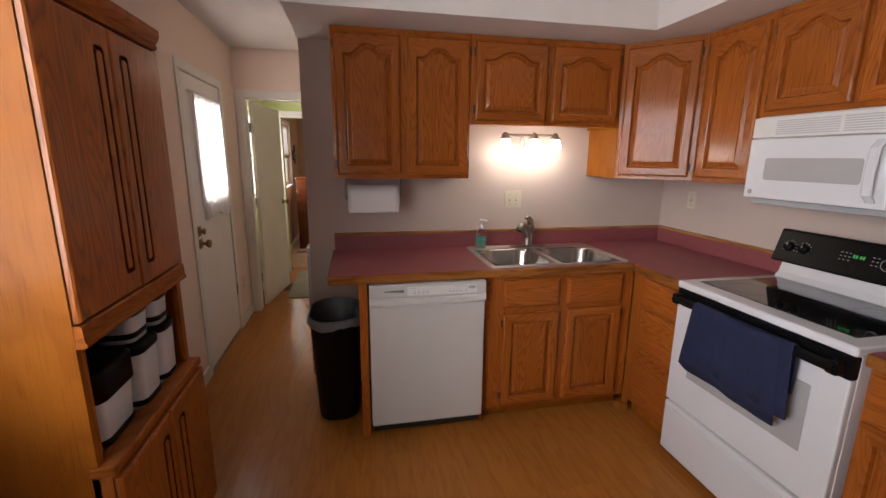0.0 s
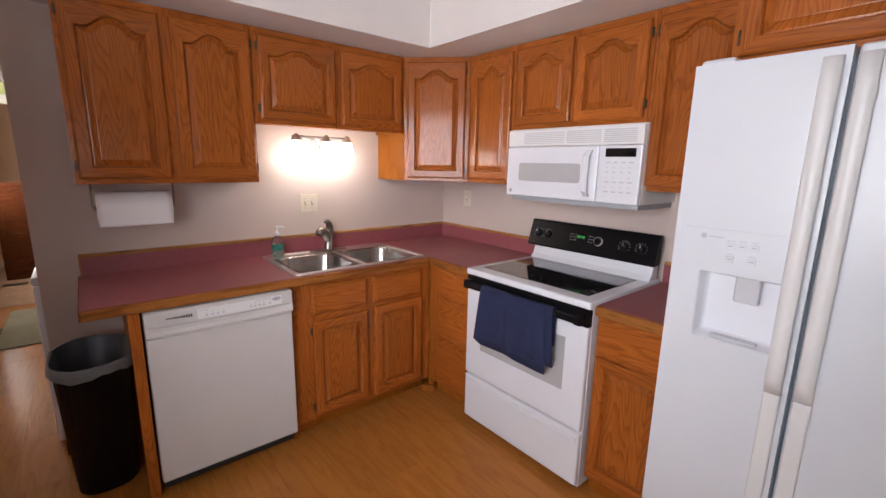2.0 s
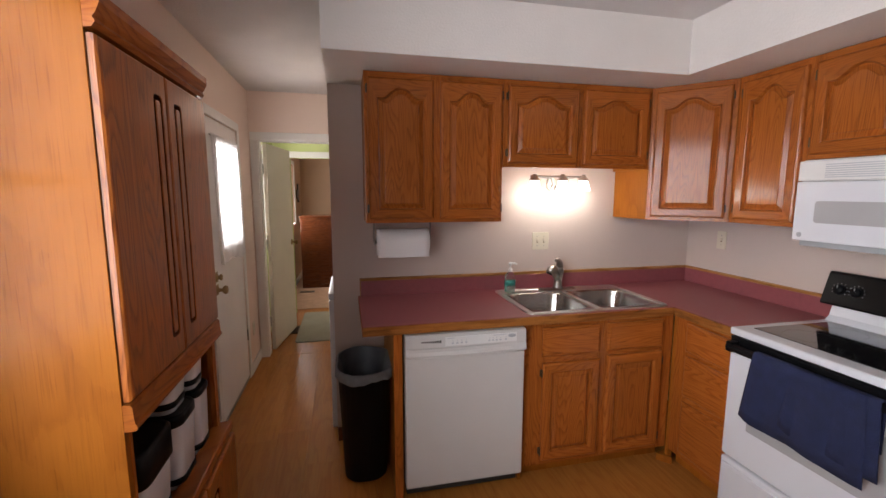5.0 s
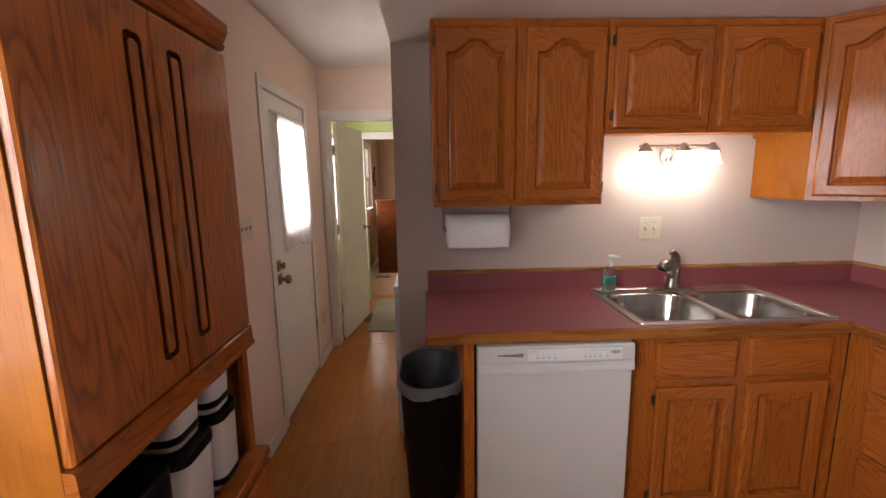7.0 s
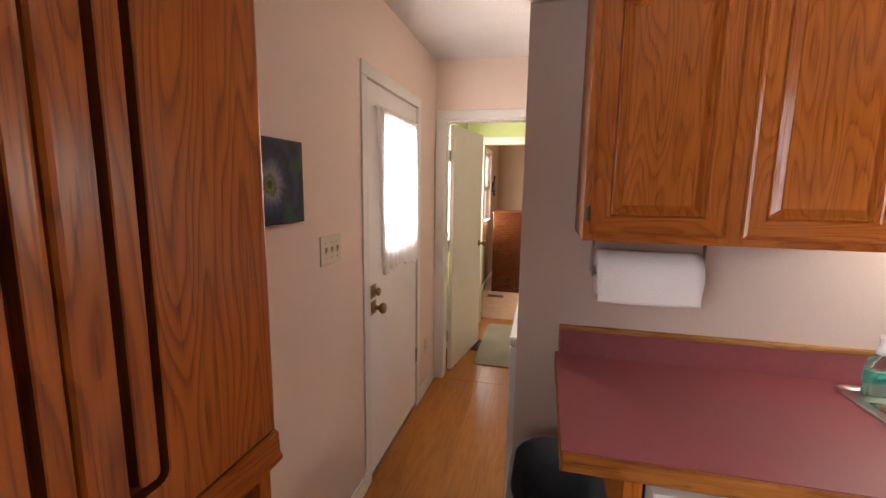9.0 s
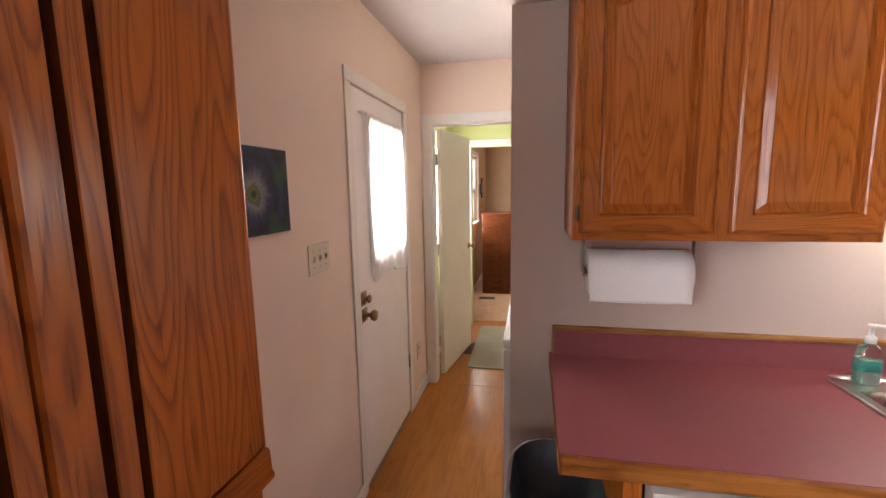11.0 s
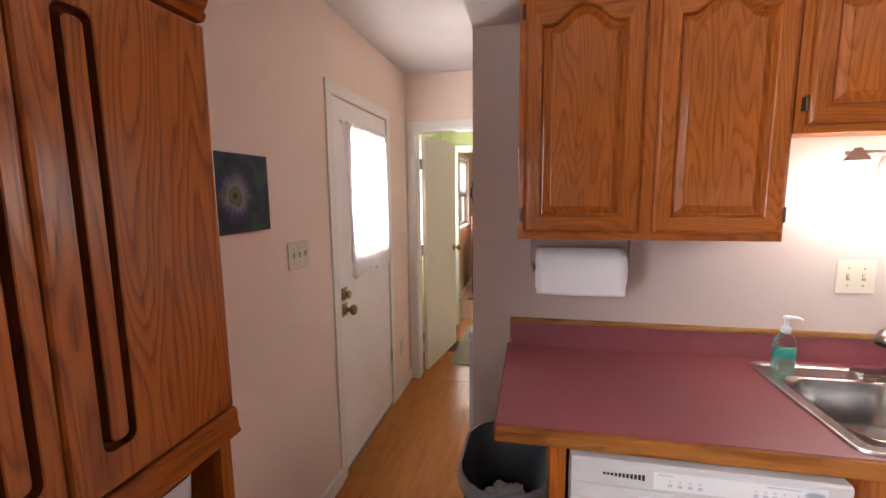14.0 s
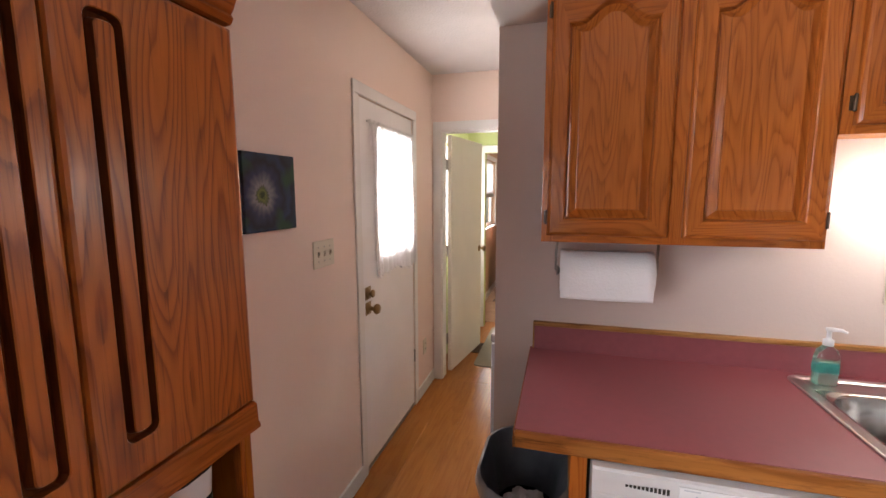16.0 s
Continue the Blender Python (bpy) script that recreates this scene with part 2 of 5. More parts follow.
dark_gap = material("dark_gap", (0.02, 0.016, 0.012), 0.8)
steel = material("stainless_steel", (0.47, 0.455, 0.43), 0.21, 1.0, bump=0.06, bump_scale=300, vary=0.06)
# same steel as the bowls, the rim's brighter reflection put into the colour
lit_rim_steel = material("lit_rim_steel", (0.66, 0.65, 0.63), 0.30, 1.0, bump=0.05, bump_scale=300, vary=0.05)
nickel = material("brushed_nickel", (0.33, 0.31, 0.28), 0.32, 1.0)
brass = material("aged_brass", (0.31, 0.215, 0.11), 0.32, 1.0, vary=0.15, vary_scale=30)
satin = material("satin_nickel", (0.62, 0.58, 0.52), 0.45, 0.6)
bronze = material("bronze_fixture", (0.36, 0.33, 0.30), 0.5, 0.4, vary=0.12)
hinge_dark = material("hinge_dark", (0.09, 0.058, 0.036), 0.45, 0.8)
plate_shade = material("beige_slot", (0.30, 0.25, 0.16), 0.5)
beige_plate = material("beige_plate", (0.65, 0.59, 0.465), 0.4, vary=0.02)
paper = material("paper_towel", (0.80, 0.78, 0.77), 0.9, bump=0.5, bump_scale=140, vary=0.02)
navy_cloth = material("navy_cloth", (0.012, 0.018, 0.060), 0.95, bump=0.9, bump_scale=260, vary=0.2, vary_scale=25)
mat_cloth = material("mat_cloth", (0.31, 0.28, 0.215), 0.95, bump=0.6, bump_scale=200, vary=0.1)
carpet = material("carpet", (0.42, 0.26, 0.17), 0.95, bump=1.0, bump_scale=220, vary=0.12, vary_scale=14)
liner = sheer("bin_liner", (0.50, 0.50, 0.51), 0.45)
curtain_cloth = sheer("curtain_cloth", (0.93, 0.91, 0.91), 0.16)
window_glass = clear("window_glass", (1, 1, 1), 0.0, 1.02)
bottle_clear = clear("bottle_clear", (0.93, 0.98, 0.96), 0.05)
soap_green = clear("soap_green", (0.62, 0.90, 0.76), 0.1, 1.35, 0.9)
soap_teal = clear("soap_teal", (0.10, 0.60, 0.58), 0.2, 1.35, 0.82)
bulb_glow = glowing("bulb_glow", (1.0, 0.95, 0.86), 14.0)
day_glow = glowing("daylight", (1.0, 0.99, 0.98), 3.6)
clock_glow = glowing("clock_green", (0.15, 1.0, 0.25), 0.45)


# ---- mesh helpers ----
def box(bm, x0, x1, y0, y1, z0, z1, bevel=0.0, seg=2, m=None):
    """A block between two corners, with rounded edges."""
    mat = Matrix.Translation(((x0 + x1) / 2, (y0 + y1) / 2, (z0 + z1) / 2)) @ Matrix.Diagonal((abs(x1 - x0), abs(y1 - y0), abs(z1 - z0), 1))
    made = bmesh.ops.create_cube(bm, size=1.0, matrix=mat)
    verts = made["verts"]
    if bevel:
        edges = {e for v in verts for e in v.link_edges}
        res = bmesh.ops.bevel(bm, geom=list(edges), offset=bevel, segments=seg, affect="EDGES", profile=0.5)
        verts = list({v for f in res["faces"] for v in f.verts} | {v for v in verts if v.is_valid})
    if m is not None:
        bmesh.ops.transform(bm, matrix=m, verts=[v for v in verts if v.is_valid])
    return verts


def loft(bm, loops, cap0=True, cap1=True, smooth=True, closed=True):
    """Skin a row of point loops that all have the same number of points."""
    rings_ = [[bm.verts.new(p) for p in loop] for loop in loops]
    n = len(rings_[0])
    for a, c in zip(rings_, rings_[1:]):
        for k in range(n if closed else n - 1):
            f = bm.faces.new((a[k], a[(k + 1) % n], c[(k + 1) % n], c[k]))
            f.smooth = smooth
    if cap0:
        bm.faces.new(list(reversed(rings_[0])))
    if cap1:
        bm.faces.new(rings_[-1])
    return rings_


def lathe(bm, profile, m, seg=24, cap0=True, cap1=True):
    """A turned shape: (radius, height) pairs about the z axis of m."""
    loops = [[m @ Vector((r * math.cos(2 * math.pi * k / seg), r * math.sin(2 * math.pi * k / seg), h)) for k in range(seg)] for r, h in profile]
    loft(bm, loops, cap0, cap1)


def tube(bm, points, radius, seg=10):
    """A round bar along a line of points."""
    pts = [Vector(p) for p in points]
    loops = []
    for k, p in enumerate(pts):
        d = (pts[min(k + 1, len(pts) - 1)] - pts[max(k - 1, 0)]).normalized()
        side = d.cross(Vector((0.13, 0.21, 0.97))).normalized()
        up = side.cross(d)
        r = radius[k] if isinstance(radius, (list, tuple)) else radius
        loops.append([p + r * (math.cos(2 * math.pi * j / seg) * side + math.sin(2 * math.pi * j / seg) * up) for j in range(seg)])
    loft(bm, loops)


def rounded(cx, cy, w, d, r, z, seg=6):
    """A level rounded rectangle as a loop of points."""
    pts = []
    for qx, qy, a0 in ((1, 1, 0), (-1, 1, 90), (-1, -1, 180), (1, -1, 270)):
        for k in range(seg + 1):
            a = radians(a0 + 90 * k / seg)
            pts.append(Vector((cx + qx * (w / 2 - r) + r * math.cos(a), cy + qy * (d / 2 - r) + r * math.sin(a), z)))
    return pts


def mesh_object(name, bm, materials, at=None):
    bmesh.ops.recalc_face_normals(bm, faces=bm.faces)
    co = [v.co for v in bm.verts]
    low, high = (Vector([f(c[k] for c in co) for k in range(3)]) for f in (min, max))
    mid = at or (low + high) / 2
    bmesh.ops.translate(bm, verts=bm.verts, vec=-mid)
    data = bpy.data.meshes.new(name)
    bm.to_mesh(data)
    bm.free()
    for mt in materials if isinstance(materials, (list, tuple)) else (materials,):
        data.materials.append(mt)
    ob = new(name, data)
    ob.location = mid
    return ob


def place_of(ob):
    return ob.location + (place_of(ob.parent) if ob.parent else Vector())


def part(name, bm, mat, parent, label=""):
    """One mesh under a thing or under a part; the bmesh is given in the world's metres."""
    ob = mesh_object(name, bm, mat)
    ob.location = ob.location - place_of(parent)
    ob.parent = parent
    return tagged(ob, label)


def block(name, parent, mat, x0, x1, y0, y1, z0, z1, bevel=0.002, label="", m=None):
    bm = bmesh.new()
    box(bm, x0, x1, y0, y1, z0, z1, bevel, m=m)
    return part(name, bm, mat, parent, label)


def thing(name, at, label, category, group="", kind=""):
    ob = new(name)
    ob.empty_display_size = 0.05
    ob.location = Vector(at)
    return tagged(ob, label, category, group, kind)


def setting(name, bm, mat, label="", category=""):
    return tagged(mesh_object(name, bm, mat), label, category, kind="structure")


def slab(name, mat, x0, x1, y0, y1, z0, z1, label="", category="", bevel=0.0):
    bm = bmesh.new()
    box(bm, x0, x1, y0, y1, z0, z1, bevel)
    return setting(name, bm, mat, label, category)


def sheet(bm, us, vs, solid, lo, hi, put):
    """A slab cut into cells: one connected skin over the cells that solid(u, v) keeps; put(u, v, w) gives a place."""
    us, vs = sorted(us), sorted(vs)
    made = {}

    def vert(i, j, k):
        if (i, j, k) not in made:
            made[i, j, k] = bm.verts.new(put(us[i], vs[j], (lo, hi)[k]))
        return made[i, j, k]

    keep = {(i, j) for i in range(len(us) - 1) for j in range(len(vs) - 1) if solid((us[i] + us[i + 1]) / 2, (vs[j] + vs[j + 1]) / 2)}
    for i, j in keep:
        for k in (0, 1):
            bm.faces.new([vert(*q, k) for q in ((i, j), (i + 1, j), (i + 1, j + 1), (i, j + 1))])
        for (di, dj), a, b in (((-1, 0), (i, j), (i, j + 1)), ((1, 0), (i + 1, j), (i + 1, j + 1)), ((0, -1), (i, j), (i + 1, j)), ((0, 1), (i, j + 1), (i + 1, j + 1))):
            if (i + di, j + dj) not in keep:
                bm.faces.new((vert(*a, 0), vert(*b, 0), vert(*b, 1), vert(*a, 1)))


def wall(name, mat, along, a0, a1, b0, b1, z0, z1, holes=(), label="painted plaster wall"):
    """A wall along x or y from a0 to a1, b0 to b1 thick, with openings (from, to, sill, head)."""
    bm = bmesh.new()
    sheet(bm, {a0, a1, *[h[0] for h in holes], *[h[1] for h in holes]}, {z0, z1, *[h[2] for h in holes], *[h[3] for h in holes]},
          lambda u, v: not any(h[0] < u < h[1] and h[2] < v < h[3] for h in holes), b0, b1,
          lambda u, v, w: Vector((u, w, v)) if along == "x" else Vector((w, u, v)))
    return setting(name, bm, mat, label, "wall")


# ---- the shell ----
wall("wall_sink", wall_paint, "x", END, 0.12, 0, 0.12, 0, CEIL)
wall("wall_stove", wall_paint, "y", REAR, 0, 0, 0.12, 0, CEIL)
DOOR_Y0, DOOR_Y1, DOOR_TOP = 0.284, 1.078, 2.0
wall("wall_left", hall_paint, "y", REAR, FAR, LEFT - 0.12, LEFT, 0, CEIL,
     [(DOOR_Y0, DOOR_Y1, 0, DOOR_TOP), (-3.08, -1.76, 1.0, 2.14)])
# unseen rear wall, set far back and tan to weaken bounced light
wall("wall_rear", bedroom_paint, "x", LEFT - 0.12, 0.12, REAR - 0.12, REAR, 0, CEIL, [(-3.1, -2.3, 0.9, 2.1)])
wall("wall_laundry_side", hall_paint, "y", 0.12, FAR, -1.42, -1.30, 0, CEIL)
IN0, IN1, IN_TOP = -3.113, -2.46, 1.992
wall("wall_far", hall_paint, "x", LEFT - 0.12, -1.30, FAR, FAR + 0.11, 0, CEIL, [(IN0, IN1, 0, IN_TOP)])
SIDE2 = -3.215
wall("wall_utility_left", green_paint, "y", FAR + 0.11, 3.0, SIDE2 - 0.1, SIDE2, 0, CEIL, [(1.80, 2.75, 1.03, 1.96)])
wall("wall_utility_right", trim_white, "y", FAR + 0.11, 3.0, -1.6, -1.5, 0, CEIL)
wall("wall_utility_far", green_paint, "x", SIDE2 - 0.1, -1.5, 3.0, 3.1, 0, CEIL, [(-3.025, -2.2, 0, 1.95)])
wall("wall_bedroom_left", bedroom_paint, "y", 3.1, BEYOND, SIDE2 - 0.1, SIDE2, 0, CEIL, [(4.0, 5.0, 1.03, 1.98)])
wall("wall_bedroom_far", bedroom_paint, "x", SIDE2 - 0.1, -0.6, BEYOND, BEYOND + 0.1, 0, CEIL)
wall("wall_bedroom_right", bedroom_paint, "y", 3.1, BEYOND, -0.7, -0.6, 0, CEIL)
wall("wall_bedroom_near", bedroom_paint, "x", -1.5, -0.6, 3.0, 3.1, 0, CEIL)
slab("ceiling", ceiling_paint, SIDE2 - 0.1, 0.12, REAR - 0.12, BEYOND + 0.1, CEIL, CEIL + 0.08, "white sprayed-texture ceiling", "ceiling")
bm = bmesh.new()
box(bm, END, -0.622, -0.6, 0, SOFFIT, CEIL)
box(bm, -0.622, 0, REAR, 0, SOFFIT, CEIL)
setting("soffit", bm, soffit_paint, "cream-white textured soffit above the wall cabinets", "soffit")

floor = slab("floor", dark_gap, SIDE2 - 0.1, 0.12, REAR - 0.12, 3.2, -0.08, -0.008, "honey-coloured wood laminate floor", "floor")
slab("floor_bedroom", carpet, SIDE2 - 0.1, -0.6, 3.2, BEYOND, -0.08, 0.004, "worn pinkish tan carpet", "floor")

# skirting boards
for a, b in ((-0.95, DOOR_Y0 - 0.06), (DOOR_Y1 + 0.06, FAR)):
    slab("baseboard", trim_white, LEFT, LEFT + 0.013, a, b, 0, 0.088, "white painted skirting board", "baseboard", 0.003)
slab("baseboard", trim_white, LEFT + 0.013, IN0 - 0.075, FAR - 0.013, FAR, 0, 0.088, "white painted skirting board", "baseboard", 0.003)
slab("baseboard", trim_white, SIDE2, SIDE2 + 0.013, 3.1, BEYOND, 0, 0.09, "white painted skirting board", "baseboard", 0.003)
slab("baseboard", trim_white, SIDE2, -0.7, BEYOND - 0.013, BEYOND, 0, 0.09, "white painted skirting board", "baseboard", 0.003)


slab("baseboard", oak_level_base, END + 0.002, -2.17, -0.014, 0, 0, 0.085, "brown wooden skirting board behind the bin", "baseboard", 0.003)


def casing(name, m, u0, u1, top, width=0.062, thick=0.011, label="white painted door casing"):
    """Flat trim round an opening that runs from u0 to u1 along the wall."""
    th = thing(name, m @ Vector(((u0 + u1) / 2, 0, 0)), label, "door trim", kind="structure")
    for n, a in (("side_trim", (u0 - width, u0, 0, top)), ("side_trim", (u1, u1 + width, 0, top)), ("head_trim", (u0 - width, u1 + width, top, top + width))):
        block(n, th, trim_white, a[0], a[1], -thick, 0, a[2], a[3], 0.004, m=m)
    return th


def facing(o, right, inward):
    """A frame on a wall: x to the right as one faces it, y into the wall, z up."""
    m = Matrix.Identity(4)
    for k, v in enumerate((Vector(right).normalized(), Vector(inward).normalized(), Vector((0, 0, 1)), Vector(o))):
        m.col[k][:3] = v
    return m


SINK_WALL = facing((0, 0, 0), (1, 0, 0), (0, 1, 0))
STOVE_WALL = facing((0, 0, 0), (0, -1, 0), (1, 0, 0))
LEFT_WALL = facing((LEFT, 0, 0), (0, 1, 0), (-1, 0, 0))
FAR_WALL = facing((0, FAR, 0), (1, 0, 0), (0, 1, 0))
casing("door_trim", LEFT_WALL, DOOR_Y0, DOOR_Y1, DOOR_TOP)
casing("door_trim", FAR_WALL, IN0, IN1, IN_TOP, 0.065)
wide = casing("door_trim", facing((0, 3.0, 0), (1, 0, 0), (0, 1, 0)), -3.025, -2.2, 1.95, 0.075)
block("side_filler", wide, trim_white, SIDE2, -3.1005, 2.988, 3.0, 0, 2.025, 0.002)
# jamb linings
bm = bmesh.new()
for a in ((IN0, IN0 + 0.008, 0, IN_TOP), (IN1 - 0.012, IN1, 0, IN_TOP), (IN0 + 0.008, IN1 - 0.012, IN_TOP - 0.012, IN_TOP)):
    box(bm, a[0], a[1], FAR + 0.001, FAR + 0.109, a[2], a[3])
setting("door_jamb", bm, trim_white, "white painted door lining", "door jamb")


# ---- back door with curtained window ----
def knob_set(parent, m, u, z, name, reach=0.064, r=0.029):
    bm = bmesh.new()
    turn = m @ pose(u, 0, z, 90, 0, 0)
    lathe(bm, [(0.031, 0.0), (0.031, 0.004), (0.022, 0.01), (0.012, 0.014), (0.011, reach * 0.5), (r * 0.8, reach * 0.62), (r, reach * 0.8), (r * 0.8, reach), (0.004, reach + 0.002)], turn, 20)
    return part(name, bm, brass, parent, "aged brass " + name.replace("_", " "))


def back_door():
    m = facing((LEFT - 0.002, 0, 0), (0, 1, 0), (-1, 0, 0))
    th = tagged(thing("door_1", (LEFT - 0.05, 0.69, 0), "white back door with a curtained upper window, shut", "door"), kind="structure")
    g0, g1, h0, h1 = 0.485, 1.035, 1.17, 1.875
    bm = bmesh.new()
    sheet(bm, (DOOR_Y0 + 0.003, g0, g1, DOOR_Y1 - 0.003), (0.026, h0, h1, DOOR_TOP - 0.005), lambda u, v: not (g0 < u < g1 and h0 < v < h1), 0, 0.042, lambda u, v, w: m @ Vector((u, w, v)))
    part("door_leaf", bm, door_white, th)
    bm = bmesh.new()
    for a in ((g0 - 0.02, g0 + 0.008, h0 - 0.02, h1 + 0.02), (g1 - 0.008, g1 + 0.02, h0 - 0.02, h1 + 0.02), (g0 + 0.008, g1 - 0.008, h0 - 0.02, h0 + 0.008), (g0 + 0.008, g1 - 0.008, h1 - 0.008, h1 + 0.02)):
        box(bm, a[0], a[1], -0.01, 0.002, a[2], a[3], 0.003, m=m)
    part("glazing_bead", bm, trim_white, th)
    pane = block("pane", th, window_glass, g0, g1, 0.018, 0.022, h0, h1, 0, m=m)
    pane.visible_shadow = False
    knob_set(th, m, DOOR_Y0 + 0.068, 0.912, "door_knob")
    knob_set(th, m, DOOR_Y0 + 0.068, 0.995, "deadbolt", 0.036, 0.022)
    for dz in (0.912, 0.995):
        block("rose", th, brass, DOOR_Y0 + 0.034, DOOR_Y0 + 0.102, -0.003, 0.0, dz - 0.034, dz + 0.034, 0.002, m=m)
    block("latch_plate", th, brass, DOOR_Y0 + 0.003, DOOR_Y0 + 0.012, -0.002, 0.0, 0.87, 0.95, 0, m=m)
    for z in (0.33, 1.05, 1.75):
        bm = bmesh.new()
        lathe(bm, [(0.006, 0), (0.006, 0.09)], m @ pose(DOOR_Y1 - 0.002, -0.006, z), 10)
        part("hinge", bm, nickel, th)
    return th


back_door()
slab("door_sill", nickel, LEFT - 0.11, LEFT, DOOR_Y0, DOOR_Y1, 0.0, 0.022, "metal door sill", "door sill", 0.002)


def curtain():
    """Sheer half curtain, gathered on a rod, its folds pulled a little to one side."""
    m = facing((LEFT - 0.014, 0, 0), (0, 1, 0), (-1, 0, 0))
    th = thing("door_curtain", (LEFT, 0.7, 1.05), "sheer white gathered curtain hanging over the door window", "curtain")
    bm = bmesh.new()
    nu, nz = 110, 26
    rows_ = []
    for j in range(nz + 1):
        f = j / nz
        row = []
        for i in range(nu + 1):
            s = i / nu
            u0, u1 = 0.385 + 0.07 * f, 1.055 + 0.03 * math.sin(2.4 * f)
            u = u0 + (u1 - u0) * s
            amp = 0.004 + 0.012 * f
            d = amp * math.sin(60 * s + 2.0 * math.sin(5 * s) + 0.7 * f) + 0.006 * f * math.sin(23 * s + 2 * f) + 0.004 * math.sin(140 * s) * (1 - f)
            z = 1.90 - f * (0.83 + 0.012 * math.sin(9 * s + 1) + 0.006 * math.sin(60 * s) + 0.02 * s)
            row.append(bm.verts.new(m @ Vector((u, -0.026 - d, z))))
        rows_.append(row)
    for a, c in zip(rows_, rows_[1:]):
        for i in range(nu):
            bm.faces.new((a[i], a[i + 1], c[i + 1], c[i])).smooth = True
    part("cloth", bm, curtain_cloth, th)
    bm = bmesh.new()
    tube(bm, [m @ Vector((0.36, -0.026, 1.885)), m @ Vector((1.045, -0.026, 1.885))], 0.005)
    part("curtain_rod", bm, off_white, th)


curtain()


# ---- inner door, standing open ----
def inner_door():
    a, b = Vector((-3.072, 1.70, 0)), Vector((-2.956, 2.42, 0))
    right = (b - a).normalized()
    m = facing(a, right, Vector((-right.y, right.x, 0)))
    w = (b - a).length
    th = tagged(thing("door_2", a, "pale green painted door standing open into the next room", "door"), kind="structure")
    block("door_leaf", th, door_cream, 0, w, 0, 0.035, 0.012, 1.978, 0.002, m=m)
    knob_set(th, m, w - 0.06, 0.99, "door_knob")
    for z in (0.25, 1.0, 1.70):
        block("hinge", th, nickel, -0.030, 0.004, 0.030, 0.037, z, z + 0.09, 0.002, m=m)


inner_door()


# ---- windows ----
def window_in(name, m, u0, u1, z0, z1, deep=0.1, label="white framed window with daylight behind it", sill=True):
    th = tagged(thing(name, m @ Vector(((u0 + u1) / 2, 0.05, z0)), label, "window"), kind="structure")
    bm = bmesh.new()
    f = 0.04
    mid = (z0 + z1) / 2
    for a in ((u0, u0 + f, z0, z1), (u1 - f, u1, z0, z1), (u0 + f, u1 - f, z0, z0 + f), (u0 + f, u1 - f, z1 - f, z1), (u0 + f, u1 - f, mid - 0.02, mid + 0.02)):
        box(bm, a[0], a[1], 0.05, 0.085, a[2], a[3], 0.003, m=m)
    part("window_frame", bm, trim_white, th)
    p = block("pane", th, window_glass, u0 + f, u1 - f, 0.066, 0.070, z0 + f, z1 - f, 0, m=m)
    p.visible_shadow = False
    if sill:
        block("window_sill", th, trim_white, u0 - 0.03, u1 + 0.03, -0.03, 0.05, z0 - 0.025, z0, 0.004, m=m)
    for n, a in (("side_trim", (u0 - 0.06, u0, z0, z1)), ("side_trim", (u1, u1 + 0.06, z0, z1)), ("head_trim", (u0 - 0.06, u1 + 0.06, z1, z1 + 0.06))):
        block(n, th, trim_white, a[0], a[1], -0.014, 0, a[2], a[3], 0.003, m=m)
    return th


SIDE2_WALL = facing((SIDE2, 0, 0), (0, 1, 0), (-1, 0, 0))
window_in("window_1", SIDE2_WALL, 1.80, 2.75, 1.03, 1.96)
window_in("window_2", SIDE2_WALL, 4.0, 5.0, 1.03, 1.98)
window_in("window_3", LEFT_WALL, -3.08, -1.76, 1.0, 2.14)
# unseen window, added to carry the fill from the rear
window_in("rear_fill_window", facing((0, REAR, 0), (-1, 0, 0), (0, -1, 0)), 2.3, 3.1, 0.9, 2.1)
for bx, by0, by1 in ((SIDE2 - 0.5, 1.0, 6.0), (LEFT - 0.6, -0.6, 2.0), (LEFT - 0.6, -5.0, -1.4)):
    slab("backdrop", day_glow, bx - 0.02, bx, by0, by1, -0.2, 3.2, "bright overcast daylight outside", "backdrop")
# glow behind the added rear window
slab("backdrop", day_glow, -4.0, 0.6, REAR - 0.72, REAR - 0.7, -0.2, 3.2, "bright overcast daylight outside", "backdrop")


def blind():
    th = thing("window_blind", (SIDE2, 4.4, 1.4), "half-raised pale woven blind with a dark bottom rail", "blind")
    block("blind_cloth", th, curtain_cloth, SIDE2 - 0.03, SIDE2 - 0.026, 4.04, 4.96, 1.50, 1.94, 0)
    block("bottom_rail", th, grey_plastic, SIDE2 - 0.04, SIDE2 - 0.015, 4.04, 4.96, 1.45, 1.50, 0.003)


blind()


# ---- oak cabinets ----
def outline(w, h, inset, arch, n=18):
    """Points of an opening with a cathedral arch at its head; arch 0 is a plain rectangle."""
    x = w / 2 - inset
    pts = [(-x, -h / 2 + inset), (x, -h / 2 + inset)]
    for k in range(n + 1):
        u = 1 - 2 * k / n
        hump = 1 - (0.5 - 0.5 * math.cos(math.pi * u / 0.80)) ** 1.35 if abs(u) < 0.80 else 0.0
        pts.append((x * u, h / 2 - inset - arch * (1 - hump)))
    return pts


